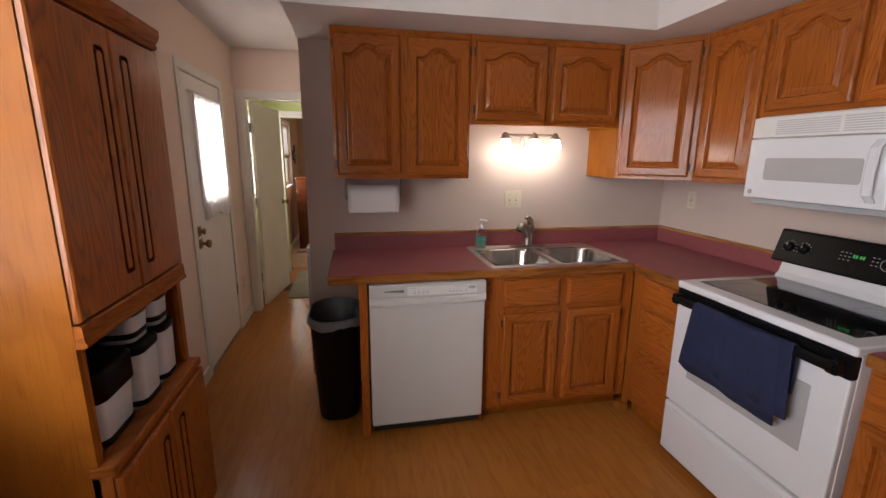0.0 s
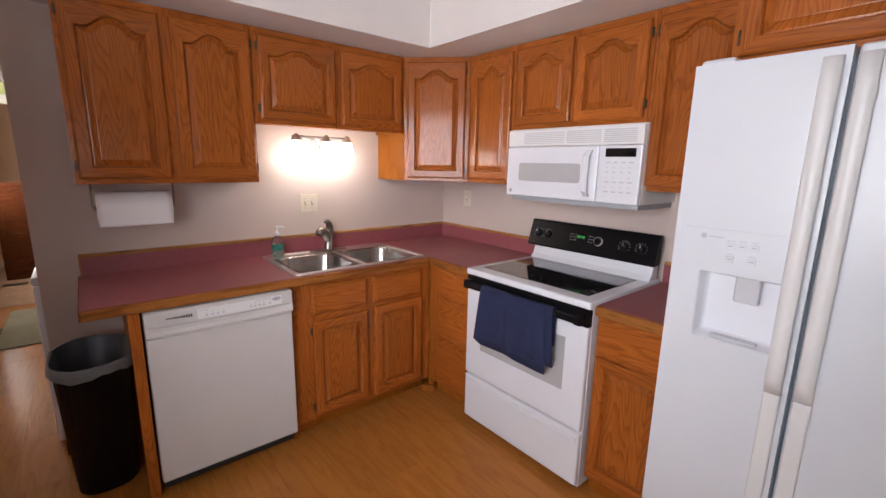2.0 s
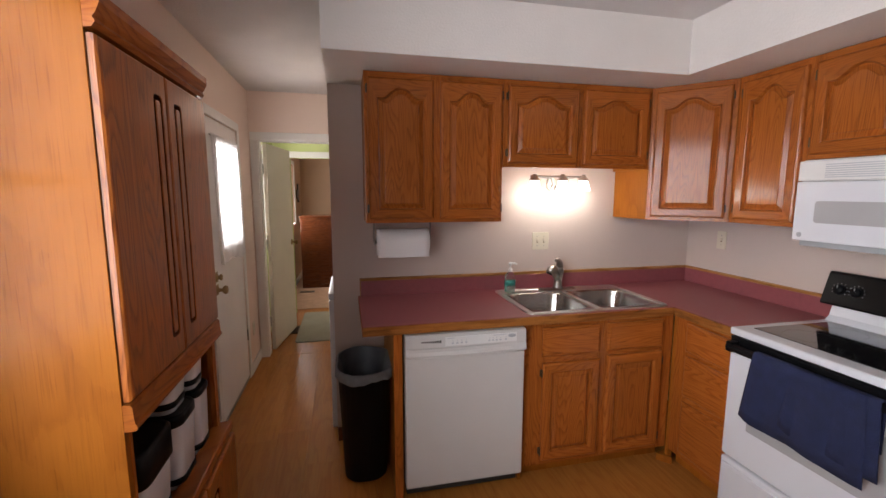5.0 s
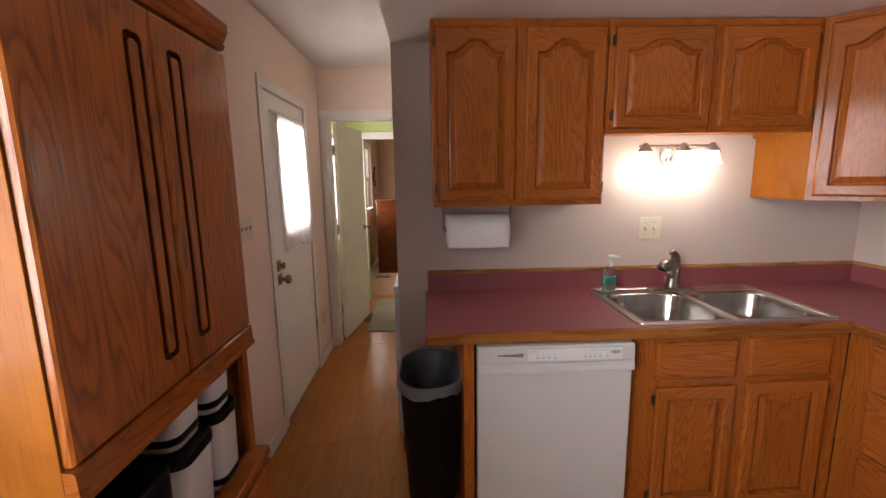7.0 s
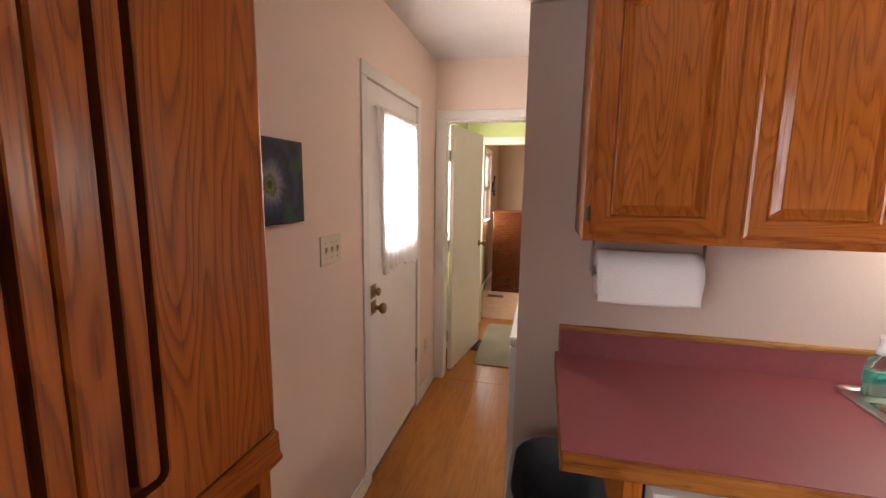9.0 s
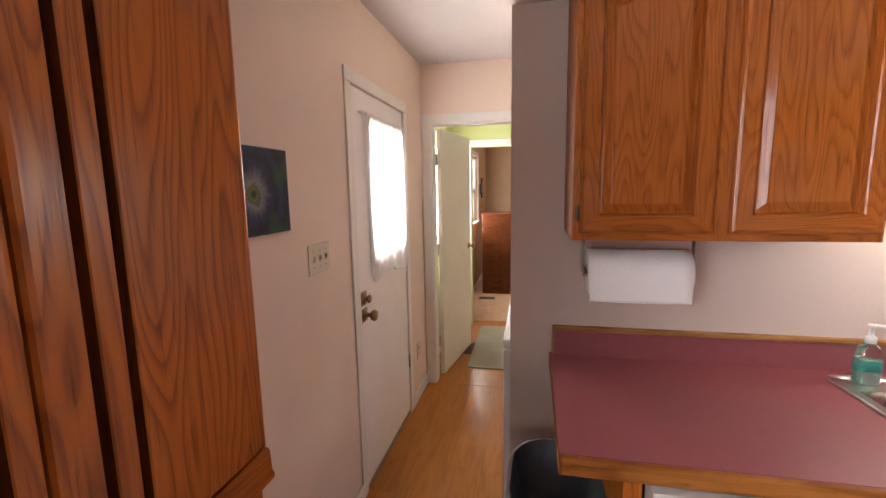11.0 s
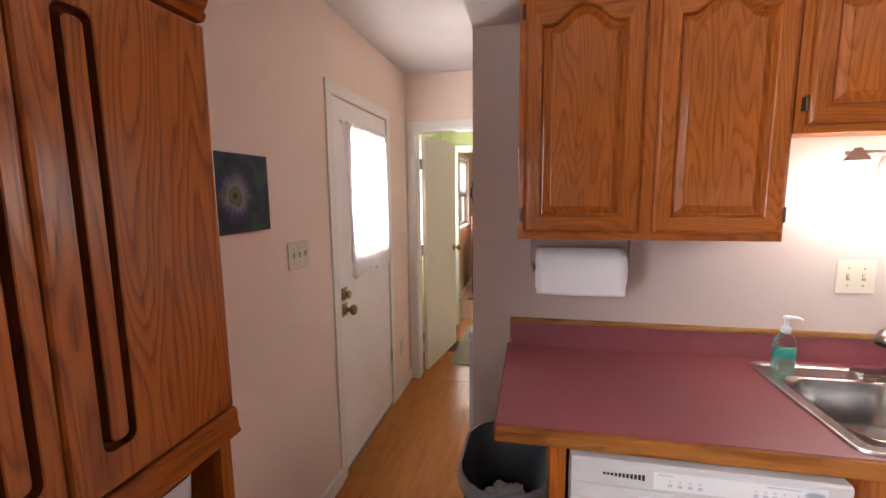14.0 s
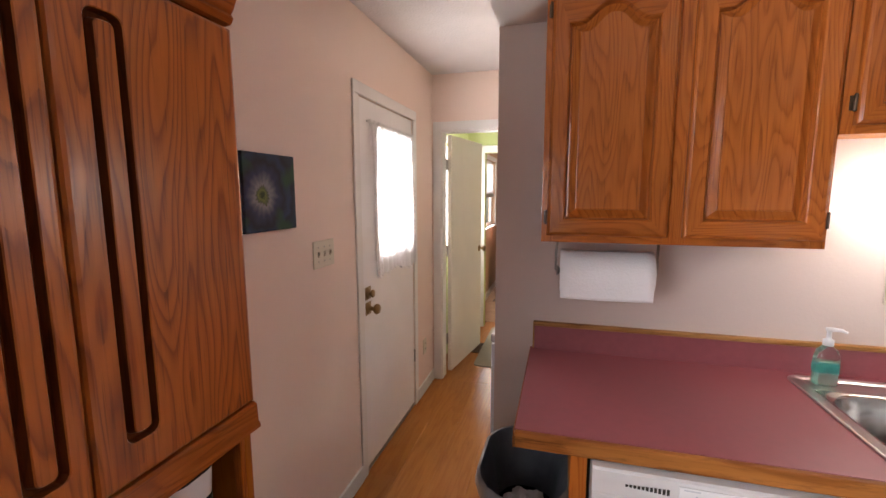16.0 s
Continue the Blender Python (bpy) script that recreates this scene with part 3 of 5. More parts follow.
def panel_door(parent, m, u0, u1, z0, z1, arch=0.05, hinges="", stile=0.050, name="door"):
    """Frame-and-panel door; y = 0 of m is the face frame it lies on."""
    w, h, t = u1 - u0, z1 - z0, 0.022
    c = m @ Matrix.Translation(((u0 + u1) / 2, 0, (z0 + z1) / 2))

    def at(pts, y):
        return [c @ Vector((p[0], y, p[1])) for p in pts]

    outer = outline(w, h, 0, 0)
    bm = bmesh.new()
    loops = [at(outer, -0.001), at(outer, -t + 0.009), at(outline(w, h, 0.003, 0), -t + 0.004), at(outline(w, h, 0.010, 0), -t),
             at(outline(w, h, stile - 0.004, arch), -t), at(outline(w, h, stile, arch), -t + 0.003), at(outline(w, h, stile + 0.004, arch), -t + 0.019)]
    loft(bm, loops, smooth=False)
    n = len(outer)
    for k, f in enumerate(bm.faces):
        if k < (len(loops) - 1) * n and (k % n == 0 or 2 <= k % n < n - 1):
            f.material_index = 1
    frame_ = part(name, bm, [oak, oak_level], parent)
    bm = bmesh.new()
    s = stile + 0.004
    loft(bm, [at(outline(w, h, s, arch), -t + 0.021), at(outline(w, h, s, arch), -t + 0.0175), at(outline(w, h, s + 0.006, arch), -t + 0.0165), at(outline(w, h, s + 0.025, arch * 0.92), -t + 0.005), at(outline(w, h, s + 0.026, arch * 0.92), -t + 0.0015), at(outline(w, h, s + 0.029, arch * 0.92), -t + 0.001)], smooth=False)
    part("panel", bm, oak, frame_)
    for side, zz in [(q, v) for q in hinges for v in (z0 + 0.055, z1 - 0.055)]:
        u = u0 - 0.004 if side == "l" else u1 + 0.004
        bm = bmesh.new()
        lathe(bm, [(0.003, -0.022), (0.004, -0.020), (0.004, 0.020), (0.003, 0.022)], m @ Matrix.Translation((u, -0.012, zz)), 10)
        box(bm, u - 0.007, u + 0.005, -0.004, 0.0, zz - 0.018, zz + 0.018, m=m)
        part("hinge", bm, hinge_dark, frame_, "dark metal hinge")
    return frame_


def drawer_front(parent, m, u0, u1, z0, z1, name="drawer_front"):
    w, h, t = u1 - u0, z1 - z0, 0.02
    c = m @ Matrix.Translation(((u0 + u1) / 2, 0, (z0 + z1) / 2))
    bm = bmesh.new()
    loft(bm, [[c @ Vector((p[0], y, p[1])) for p in outline(w, h, i, 0, 2)] for i, y in ((0, -0.001), (0, -0.010), (0.004, -0.013), (0.010, -0.0145), (0.013, -t + 0.001), (0.016, -t))], smooth=False)
    return part(name, bm, oak_level, parent)


def face_frame(parent, m, u0, u1, z0, z1, ups, levels, mat=oak):
    """Upright stiles (from, to) and level rails (u from, u to, z from, z to), 20 mm thick, front at y = 0."""
    for a, b in ups:
        block("stile", parent, mat, a, b, 0, 0.02, z0, z1, 0.001, m=m)
    for a in levels:
        block("rail", parent, oak_level, a[0], a[1], 0.0004, 0.02, a[2], a[3], 0.001, m=m)


def carcass(parent, m, u0, u1, z0, z1, deep, side=oak_side):
    bm = bmesh.new()
    for a in ((u0, u0 + 0.016, z0, z1), (u1 - 0.016, u1, z0, z1), (u0 + 0.016, u1 - 0.016, z0 + 0.02, z0 + 0.034), (u0 + 0.016, u1 - 0.016, z1 - 0.016, z1)):
        box(bm, a[0], a[1], 0.02, deep, a[2], a[3], m=m)
    box(bm, u0 + 0.016, u1 - 0.016, deep - 0.008, deep, z0 + 0.034, z1 - 0.016, m=m)
    return part("body", bm, side, parent)


def wall_cabinet(m, u0, u1, z0, z1, doors, deep, label, arch=0.05, mids=()):
    th = thing("wall_cabinet", m @ Vector(((u0 + u1) / 2, deep / 2, z0)), label, "kitchen cabinet", "oak wall cabinets")
    carcass(th, m, u0, u1, z0, z1, deep)
    ups = [(u0, u0 + 0.035), (u1 - 0.035, u1)] + [(k - 0.03, k + 0.03) for k in mids]
    ups.sort()
    levels = []
    for a, b in zip(ups, ups[1:]):
        levels += [(a[1], b[0], z0, z0 + 0.03), (a[1], b[0], z1 - 0.045, z1)]
    face_frame(th, m, u0, u1, z0, z1, ups, levels)
    for a, b, hs in doors:
        panel_door(th, m, a, b, z0 + 0.022, z1 - 0.032, arch, hs)
    return th


UP0, UP1 = 1.374, 2.134
SINK_UP = facing((0, -0.325, 0), (1, 0, 0), (0, 1, 0))
STOVE_UP = facing((-0.325, 0, 0), (0, -1, 0), (1, 0, 0))
wall_cabinet(SINK_UP, -2.268, -1.530, UP0, UP1, [(-2.251, -1.915, "l"), (-1.877, -1.540, "r")], 0.322, "oak wall cabinet with two arched raised-panel doors", 0.05, (-1.896,))
wall_cabinet(SINK_UP, -1.528, -0.614, 1.672, UP1, [(-1.503, -1.087, "l"), (-1.052, -0.640, "r")], 0.322, "short oak wall cabinet above the sink light", 0.045, (-1.07,))
wall_cabinet(STOVE_UP, 0.630, 1.006, UP0, UP1, [(0.662, 0.985, "l")], 0.322, "tall narrow oak wall cabinet beside the microwave", 0.05)
wall_cabinet(STOVE_UP, 1.008, 1.762, 1.682, UP1, [(1.024, 1.372, "l"), (1.396, 1.746, "r")], 0.322, "short oak wall cabinet above the microwave", 0.045, (1.384,))
wall_cabinet(STOVE_UP, 1.764, 2.150, UP0 + 0.012, UP1, [(1.782, 2.125, "l")], 0.322, "tall oak wall cabinet between microwave and fridge", 0.05)
FRIDGE_UP = facing((-0.63, 0, 0), (0, -1, 0), (1, 0, 0))
wall_cabinet(FRIDGE_UP, 2.153, 3.06, 1.806, UP1, [(2.176, 2.585, "l"), (2.625, 3.036, "r")], 0.622, "deep oak cabinet above the fridge", 0.04, (2.605,))


def corner_cabinet():
    a, b = Vector((-0.612, -0.325, 0)), Vector((-0.325, -0.628, 0))
    r = (b - a).normalized()
    m = facing(a, r, Vector((-r.y, r.x, 0)))
    w = (b - a).length
    th = thing("corner_wall_cabinet", (-0.3, -0.3, UP0), "oak diagonal corner cabinet with one arched door", "kitchen cabinet", "oak wall cabinets")
    bm = bmesh.new()
    for z0, z1 in ((UP0 + 0.02, UP0 + 0.034), (UP1 - 0.016, UP1)):
        loft(bm, [[Vector((x, y, z)) for x, y in ((-0.60, -0.003), (-0.60, -0.32), (-0.322, -0.612), (-0.003, -0.612), (-0.003, -0.003))] for z in (z0, z1)], smooth=False)
    box(bm, -0.612, -0.598, -0.325, -0.003, UP0, UP1)
    box(bm, -0.325, -0.003, -0.628, -0.614, UP0, UP1)
    part("body", bm, oak_side, th)
    face_frame(th, m, 0, w, UP0, UP1, [(0, 0.035), (w - 0.035, w)], [(0.035, w - 0.035, UP0, UP0 + 0.03), (0.035, w - 0.035, UP1 - 0.045, UP1)])
    panel_door(th, m, 0.024, w - 0.024, UP0 + 0.02, UP1 - 0.03, 0.05, "r")


corner_cabinet()

# base cabinets
BASE = facing((0, -0.61, 0), (1, 0, 0), (0, 1, 0))
BASE_R = facing((-0.61, 0, 0), (0, -1, 0), (1, 0, 0))
TOP = 0.874


def sink_cabinet():
    th = thing("base_cabinet", (-1.06, -0.3, 0), "oak sink cabinet with two false drawers and two doors", "kitchen cabinet", "oak base cabinets")
    m, u0, u1 = BASE, -1.508, -0.612
    bm = bmesh.new()
    box(bm, u0, u0 + 0.016, 0.02, 0.6, 0.0, TOP, m=m)
    box(bm, u0 + 0.016, u1, 0.07, 0.085, 0.0, 0.09, m=m)
    box(bm, u0 + 0.016, u1, 0.02, 0.6, 0.09, 0.106, m=m)
    part("body", bm, oak_side, th)
    face_frame(th, m, u0, u1, 0.085, TOP, [(u0, -1.375), (-1.085, -1.01), (-0.70, u1)],
               [(a, b, z0, z1) for a, b in ((-1.375, -1.085), (-1.01, -0.70)) for z0, z1 in ((0.085, 0.125), (0.655, 0.70), (0.84, TOP))])
    drawer_front(th, m, -1.400, -1.070, 0.690, 0.846)
    drawer_front(th, m, -1.026, -0.682, 0.690, 0.846)
    panel_door(th, m, -1.396, -1.066, 0.112, 0.656, 0, "l")
    panel_door(th, m, -1.022, -0.682, 0.112, 0.668, 0, "r")


def drawer_cabinet():
    th = thing("base_cabinet", (-0.3, -0.83, 0), "narrow oak base cabinet with three drawers", "kitchen cabinet", "oak base cabinets")
    m, u0, u1 = BASE_R, 0.633, 1.010
    carcass(th, m, u0, u1, 0.09, TOP, 0.6)
    block("plinth", th, oak_side, u0, u1, 0.06, 0.075, 0.0, 0.09, 0.001, m=m)
    face_frame(th, m, u0, u1, 0.085, TOP, [(u0, 0.73), (0.985, u1)], [(0.73, 0.985, z0, z1) for z0, z1 in ((0.085, 0.125), (0.40, 0.46), (0.655, 0.70), (0.84, TOP))])
    for z0, z1 in ((0.690, 0.848), (0.442, 0.668), (0.118, 0.412)):
        drawer_front(th, m, 0.716, 0.998, z0, z1)
    block("corner_filler", th, oak_side, 0.611, 0.634, 0.001, 0.03, 0.03, TOP, 0.002, m=m)


def end_cabinet():
    th = thing("base_cabinet", (-0.3, -1.97, 0), "oak base cabinet with a drawer above a plain door", "kitchen cabinet", "oak base cabinets")
    m, u0, u1 = BASE_R, 1.782, 2.128
    carcass(th, m, u0, u1, 0.09, TOP, 0.6)
    block("plinth", th, oak_side, u0, u1, 0.05, 0.065, 0.0, 0.09, 0.001, m=m)
    face_frame(th, m, u0, u1, 0.085, TOP, [(u0, 1.81), (2.10, u1)], [(1.81, 2.10, z0, z1) for z0, z1 in ((0.085, 0.125), (0.67, 0.71), (0.855, TOP))])
    drawer_front(th, m, 1.792, 2.112, 0.702, 0.862)
    panel_door(th, m, 1.792, 2.112, 0.112, 0.685, 0, "", 0.05)


sink_cabinet(), drawer_cabinet(), end_cabinet()
bm = bmesh.new()
loft(bm, [[Vector((x, y, z)) for x, y in ((-0.655, -0.60), (-0.60, -0.66), (-0.57, -0.57))] for z in (0.0, 0.04)], smooth=False)
tagged(mesh_object("toe_wedge", bm, oak_side), "pale wooden wedge in the toe space of the corner", "trim", kind="structure")
th = thing("end_panel", (-2.145, -0.3, 0), "oak end panel between dishwasher and bin", "end panel")
block("panel", th, oak_side, -2.162, -2.128, -0.588, -0.004, 0.0, TOP, 0.001)
block("front_stile", th, oak, -2.166, -2.124, -0.610, -0.588, 0.0, TOP, 0.002)
block("brace", th, oak_level, -2.285, -2.163, -0.30, -0.26, 0.80, TOP, 0.002)


# ---- worktop ----
def worktop():
    th = thing("worktop", (-1.2, -0.3, TOP), "dusty mauve laminate worktop with a worn wooden edge", "worktop")
    z0, z1, f = TOP + 0.001, 0.914, 0.625
    bm = bmesh.new()
    sheet(bm, (-2.3085, -1.45, -0.655, -f, 0), (-1.012, -f, -0.585, -0.09, 0),
          lambda u, v: not (-1.45 < u < -0.655 and -0.585 < v < -0.09) and (v > -f or u > -f), z0, z1, lambda u, v, w: Vector((u, v, w)))
    part("laminate_top", bm, counter_mauve, th)
    for a in ((-2.3085, -f, -f - 0.018, -f), (-f - 0.018, -f, -1.012, -f - 0.018)):
        block("wooden_edge", th, edge_wood, *a, z0 - 0.004, z1 - 0.0005, 0.004, "worn oak edging")
    block("wooden_edge", th, edge_wood, -2.312, -2.3087, -f - 0.018, 0, z0 - 0.004, z1 - 0.0005, 0.001, "worn oak edging")
    for a in ((-2.296, -0.019, -0.019, -0.0005), (-0.019, -0.0005, -1.012, -0.0005)):
        block("backsplash", th, counter_mauve, *a, z1 - 0.001, 1.006, 0.001)
    for a in ((-2.302, -0.023, -0.023, -0.0003), (-0.023, -0.0003, -1.012, -0.0003)):
        block("backsplash_cap", th, cap_wood, *a, 1.006, 1.023, 0.004, "thin oak capping strip")
    block("backsplash_cap", th, cap_wood, -2.302, -2.2965, -0.023, -0.0003, z1, 1.006, 0.001)
    th = thing("worktop", (-0.3, -1.95, TOP), "short mauve worktop between stove and fridge", "worktop")
    block("laminate_top", th, counter_mauve, -f, -0.0005, -2.128, -1.782, z0, z1, 0)
    block("wooden_edge", th, edge_wood, -f - 0.018, -f, -2.128, -1.782, z0 - 0.004, z1 - 0.0005, 0.004, "worn oak edging")
    block("backsplash", th, counter_mauve, -0.019, -0.0005, -2.128, -1.782, z1 - 0.001, 1.006, 0.001)
    block("backsplash_cap", th, cap_wood, -0.023, -0.0003, -2.128, -1.782, 1.006, 1.023, 0.004)


worktop()


# ---- sink, faucet, soap ----
def sink():
    th = thing("kitchen_sink", (-1.05, -0.31, 0.914), "double-bowl stainless steel sink set into the worktop", "sink")
    x0, x1, y0, y1, z = -1.470, -0.640, -0.604, -0.062, 0.9185
    bowls = ((-1.440, -1.068), (-1.040, -0.672))
    by0, by1 = -0.576, -0.170
    bm = bmesh.new()
    for a in ((x0 + 0.03, bowls[0][0], y0 + 0.002, y1 - 0.002), (bowls[0][1], bowls[1][0], by0, by1), (bowls[1][1], x1 - 0.03, y0 + 0.002, y1 - 0.002), (bowls[0][0], bowls[1][1], y0 + 0.002, by0), (bowls[0][0], bowls[1][1], by1, y1 - 0.002)):
        box(bm, *a, 0.914, z)
    # raised lip with rounded corners
    cx, cy, w, d = (x0 + x1) / 2, (y0 + y1) / 2, x1 - x0, y1 - y0
    loft(bm, [rounded(cx, cy, w + e, d + e, 0.038 + e / 2, h) for e, h in ((0.008, 0.9142), (0.008, z + 0.0005), (0.004, z + 0.0022), (-0.008, z + 0.0020), (-0.014, z + 0.0003), (-0.062, z + 0.0002), (-0.062, 0.9145))], False, False)
    part("rim", bm, lit_rim_steel, th)
    for a, b in bowls:
        cx, cy, w, d = (a + b) / 2, (by0 + by1) / 2, b - a, by1 - by0
        bm = bmesh.new()
        loft(bm, [rounded(cx, cy, w, d, 0.0005, z), rounded(cx, cy, w - 0.016, d - 0.016, 0.105, z), rounded(cx, cy, w - 0.024, d - 0.024, 0.102, z - 0.008), rounded(cx, cy, w - 0.040, d - 0.040, 0.10, z - 0.13), rounded(cx, cy, w - 0.075, d - 0.075, 0.085, z - 0.165), rounded(cx, cy, w - 0.12, d - 0.12, 0.07, z - 0.172)], cap0=False)
        bowl = part("bowl", bm, steel, th)
        cx, cy = cx + 0.07, cy + 0.10
        bm = bmesh.new()
        lathe(bm, [(0.055, 0.0), (0.055, 0.003), (0.046, 0.004), (0.042, -0.002), (0.0, -0.002)], pose(cx, cy, z - 0.1715), 24, cap1=False)
        drain = part("drain", bm, steel, bowl)
        bm = bmesh.new()
        for k in range(6):
            an = k * math.pi / 3
            box(bm, -0.005, 0.005, 0.012, 0.040, -0.0015, 0.0015, m=pose(cx, cy, z - 0.1715, 0, 0, math.degrees(an)))
        lathe(bm, [(0.012, -0.0015), (0.012, 0.004), (0.006, 0.008)], pose(cx, cy, z - 0.1715), 12)
        part("strainer", bm, black_matte, bowl)


sink()


def faucet():
    th = thing("faucet", (-1.062, -0.112, 0.9185), "brushed nickel single-lever pull-out kitchen faucet", "faucet")
    x, y, z = -1.062, -0.112, 0.9185
    bm = bmesh.new()
    loft(bm, [rounded(x, y, w, d, min(w, d) / 2 - 0.001, z + h) for w, d, h in ((0.25, 0.056, 0), (0.25, 0.056, 0.005), (0.235, 0.045, 0.010))])
    part("base_plate", bm, nickel, th)
    bm = bmesh.new()
    loft(bm, [rounded(x + 0.10 * (h - 0.01), y + 0.03 * (h - 0.01), w, d, min(w, d) / 2 - 0.001, z + h, 5) for w, d, h in
              ((0.066, 0.060, 0.009), (0.056, 0.052, 0.020), (0.050, 0.048, 0.050), (0.054, 0.050, 0.085), (0.060, 0.054, 0.115), (0.058, 0.054, 0.135), (0.044, 0.044, 0.150))])
    part("column", bm, nickel, th)
    bm = bmesh.new()
    tube(bm, [(x + 0.004, y, z + 0.062), (x - 0.013, y - 0.010, z + 0.094), (x - 0.029, y - 0.020, z + 0.120), (x - 0.045, y - 0.029, z + 0.135), (x - 0.060, y - 0.037, z + 0.137), (x - 0.072, y - 0.043, z + 0.129), (x - 0.080, y - 0.047, z + 0.116)], [0.021, 0.024, 0.027, 0.029, 0.029, 0.027, 0.023], 20)
    spout = part("spout", bm, nickel, th)
    bm = bmesh.new()
    tube(bm, [(x - 0.0795, y - 0.0468, z + 0.1165), (x - 0.0812, y - 0.0476, z + 0.1135)], 0.018, 18)
    part("spray_face", bm, black_matte, spout, "dark spray face")
    bm = bmesh.new()
    tube(bm, [(x + 0.014, y + 0.003, z + 0.140), (x + 0.013, y + 0.002, z + 0.162), (x + 0.006, y - 0.003, z + 0.181), (x - 0.008, y - 0.012, z + 0.192), (x - 0.024, y - 0.023, z + 0.194), (x - 0.034, y - 0.030, z + 0.190)], [0.024, 0.022, 0.020, 0.017, 0.012, 0.006], 14)
    part("lever", bm, nickel, th)


faucet()


def soap_bottle():
    x, y, z = -1.385, -0.112, 0.9185
    th = thing("soap_bottle", (x, y, z), "clear pump bottle of green hand soap with teal label", "soap bottle")
    bm = bmesh.new()
    prof = ((0.062, 0.038, 0.0), (0.068, 0.042, 0.006), (0.070, 0.043, 0.05), (0.068, 0.042, 0.09), (0.056, 0.036, 0.112), (0.030, 0.026, 0.124), (0.024, 0.024, 0.130))
    loft(bm, [rounded(x, y, w, d, min(w, d) / 2 - 0.001, z + h) for w, d, h in prof])
    body = part("bottle", bm, bottle_clear, th)
    body.visible_shadow = False
    bm = bmesh.new()
    loft(bm, [rounded(x, y, w - 0.005, d - 0.005, min(w, d) / 2 - 0.004, z + h) for w, d, h in ((0.062, 0.038, 0.003), (0.068, 0.042, 0.008), (0.070, 0.043, 0.05), (0.069, 0.0425, 0.078))])
    part("soap", bm, soap_green, th, "pale green liquid soap")
    bm = bmesh.new()
    loft(bm, [rounded(x, y, w + 0.001, d + 0.001, min(w, d) / 2 - 0.0005, z + h) for w, d, h in ((0.0698, 0.0429, 0.042), (0.070, 0.043, 0.055), (0.0690, 0.0425, 0.076))], False, False)
    part("label", bm, soap_teal, th, "translucent teal label")
    bm = bmesh.new()
    lathe(bm, [(0.014, 0.128), (0.014, 0.146), (0.007, 0.150), (0.006, 0.172), (0.010, 0.174), (0.010, 0.184), (0.004, 0.186)], pose(x, y, z), 16)
    tube(bm, [(x, y, z + 0.180), (x + 0.025, y - 0.012, z + 0.181), (x + 0.038, y - 0.018, z + 0.176)], [0.007, 0.006, 0.004], 10)
    part("pump", bm, off_white, th, "white plastic pump")


soap_bottle()


# ---- wall plates ----
def plate(m, u, z, gangs, kind="switch"):
    w, h = 0.07 + 0.046 * (gangs - 1), 0.115
    name = "light_switch" if kind == "switch" else "wall_outlet"
    th = thing(name, m @ Vector((u, 0, z)), "beige %s plate on the wall" % ({1: "single", 2: "double", 3: "triple"}[gangs] + " " + kind), kind)
    block("plate", th, beige_plate, u - w / 2, u + w / 2, -0.006, 0, z - h / 2, z + h / 2, 0.0025, m=m)
    for k in range(gangs):
        c = u + (k - (gangs - 1) / 2) * 0.046
        if kind == "switch":
            block("toggle", th, beige_plate, c - 0.0045, c + 0.0045, -0.016, -0.004, z - 0.004, z + 0.012, 0.002, m=m)
            block("toggle_slot", th, plate_shade, c - 0.0055, c + 0.0055, -0.0066, -0.005, z - 0.012, z + 0.012, 0, m=m)
            for dz in (-0.03, 0.03):
                block("screw", th, nickel, c - 0.003, c + 0.003, -0.0072, -0.005, z + dz - 0.003, z + dz + 0.003, 0.001, m=m)
        else:
            for dz in (-0.021, 0.021):
                block("socket", th, beige_plate, c - 0.014, c + 0.014, -0.0085, -0.005, z + dz - 0.014, z + dz + 0.014, 0.003, m=m)
                for du in (-0.006, 0.006):
                    block("slot", th, dark_gap, c + du - 0.001, c + du + 0.001, -0.0092, -0.006, z + dz - 0.004, z + dz + 0.006, 0, m=m)


plate(SINK_WALL, -1.136, 1.221, 2)
plate(LEFT_WALL, -0.076, 1.268, 3)
plate(STOVE_WALL, 0.286, 1.231, 1)
plate(STOVE_WALL, 1.845, 1.232, 1, "outlet")
plate(LEFT_WALL, 1.31, 0.36, 1, "outlet")


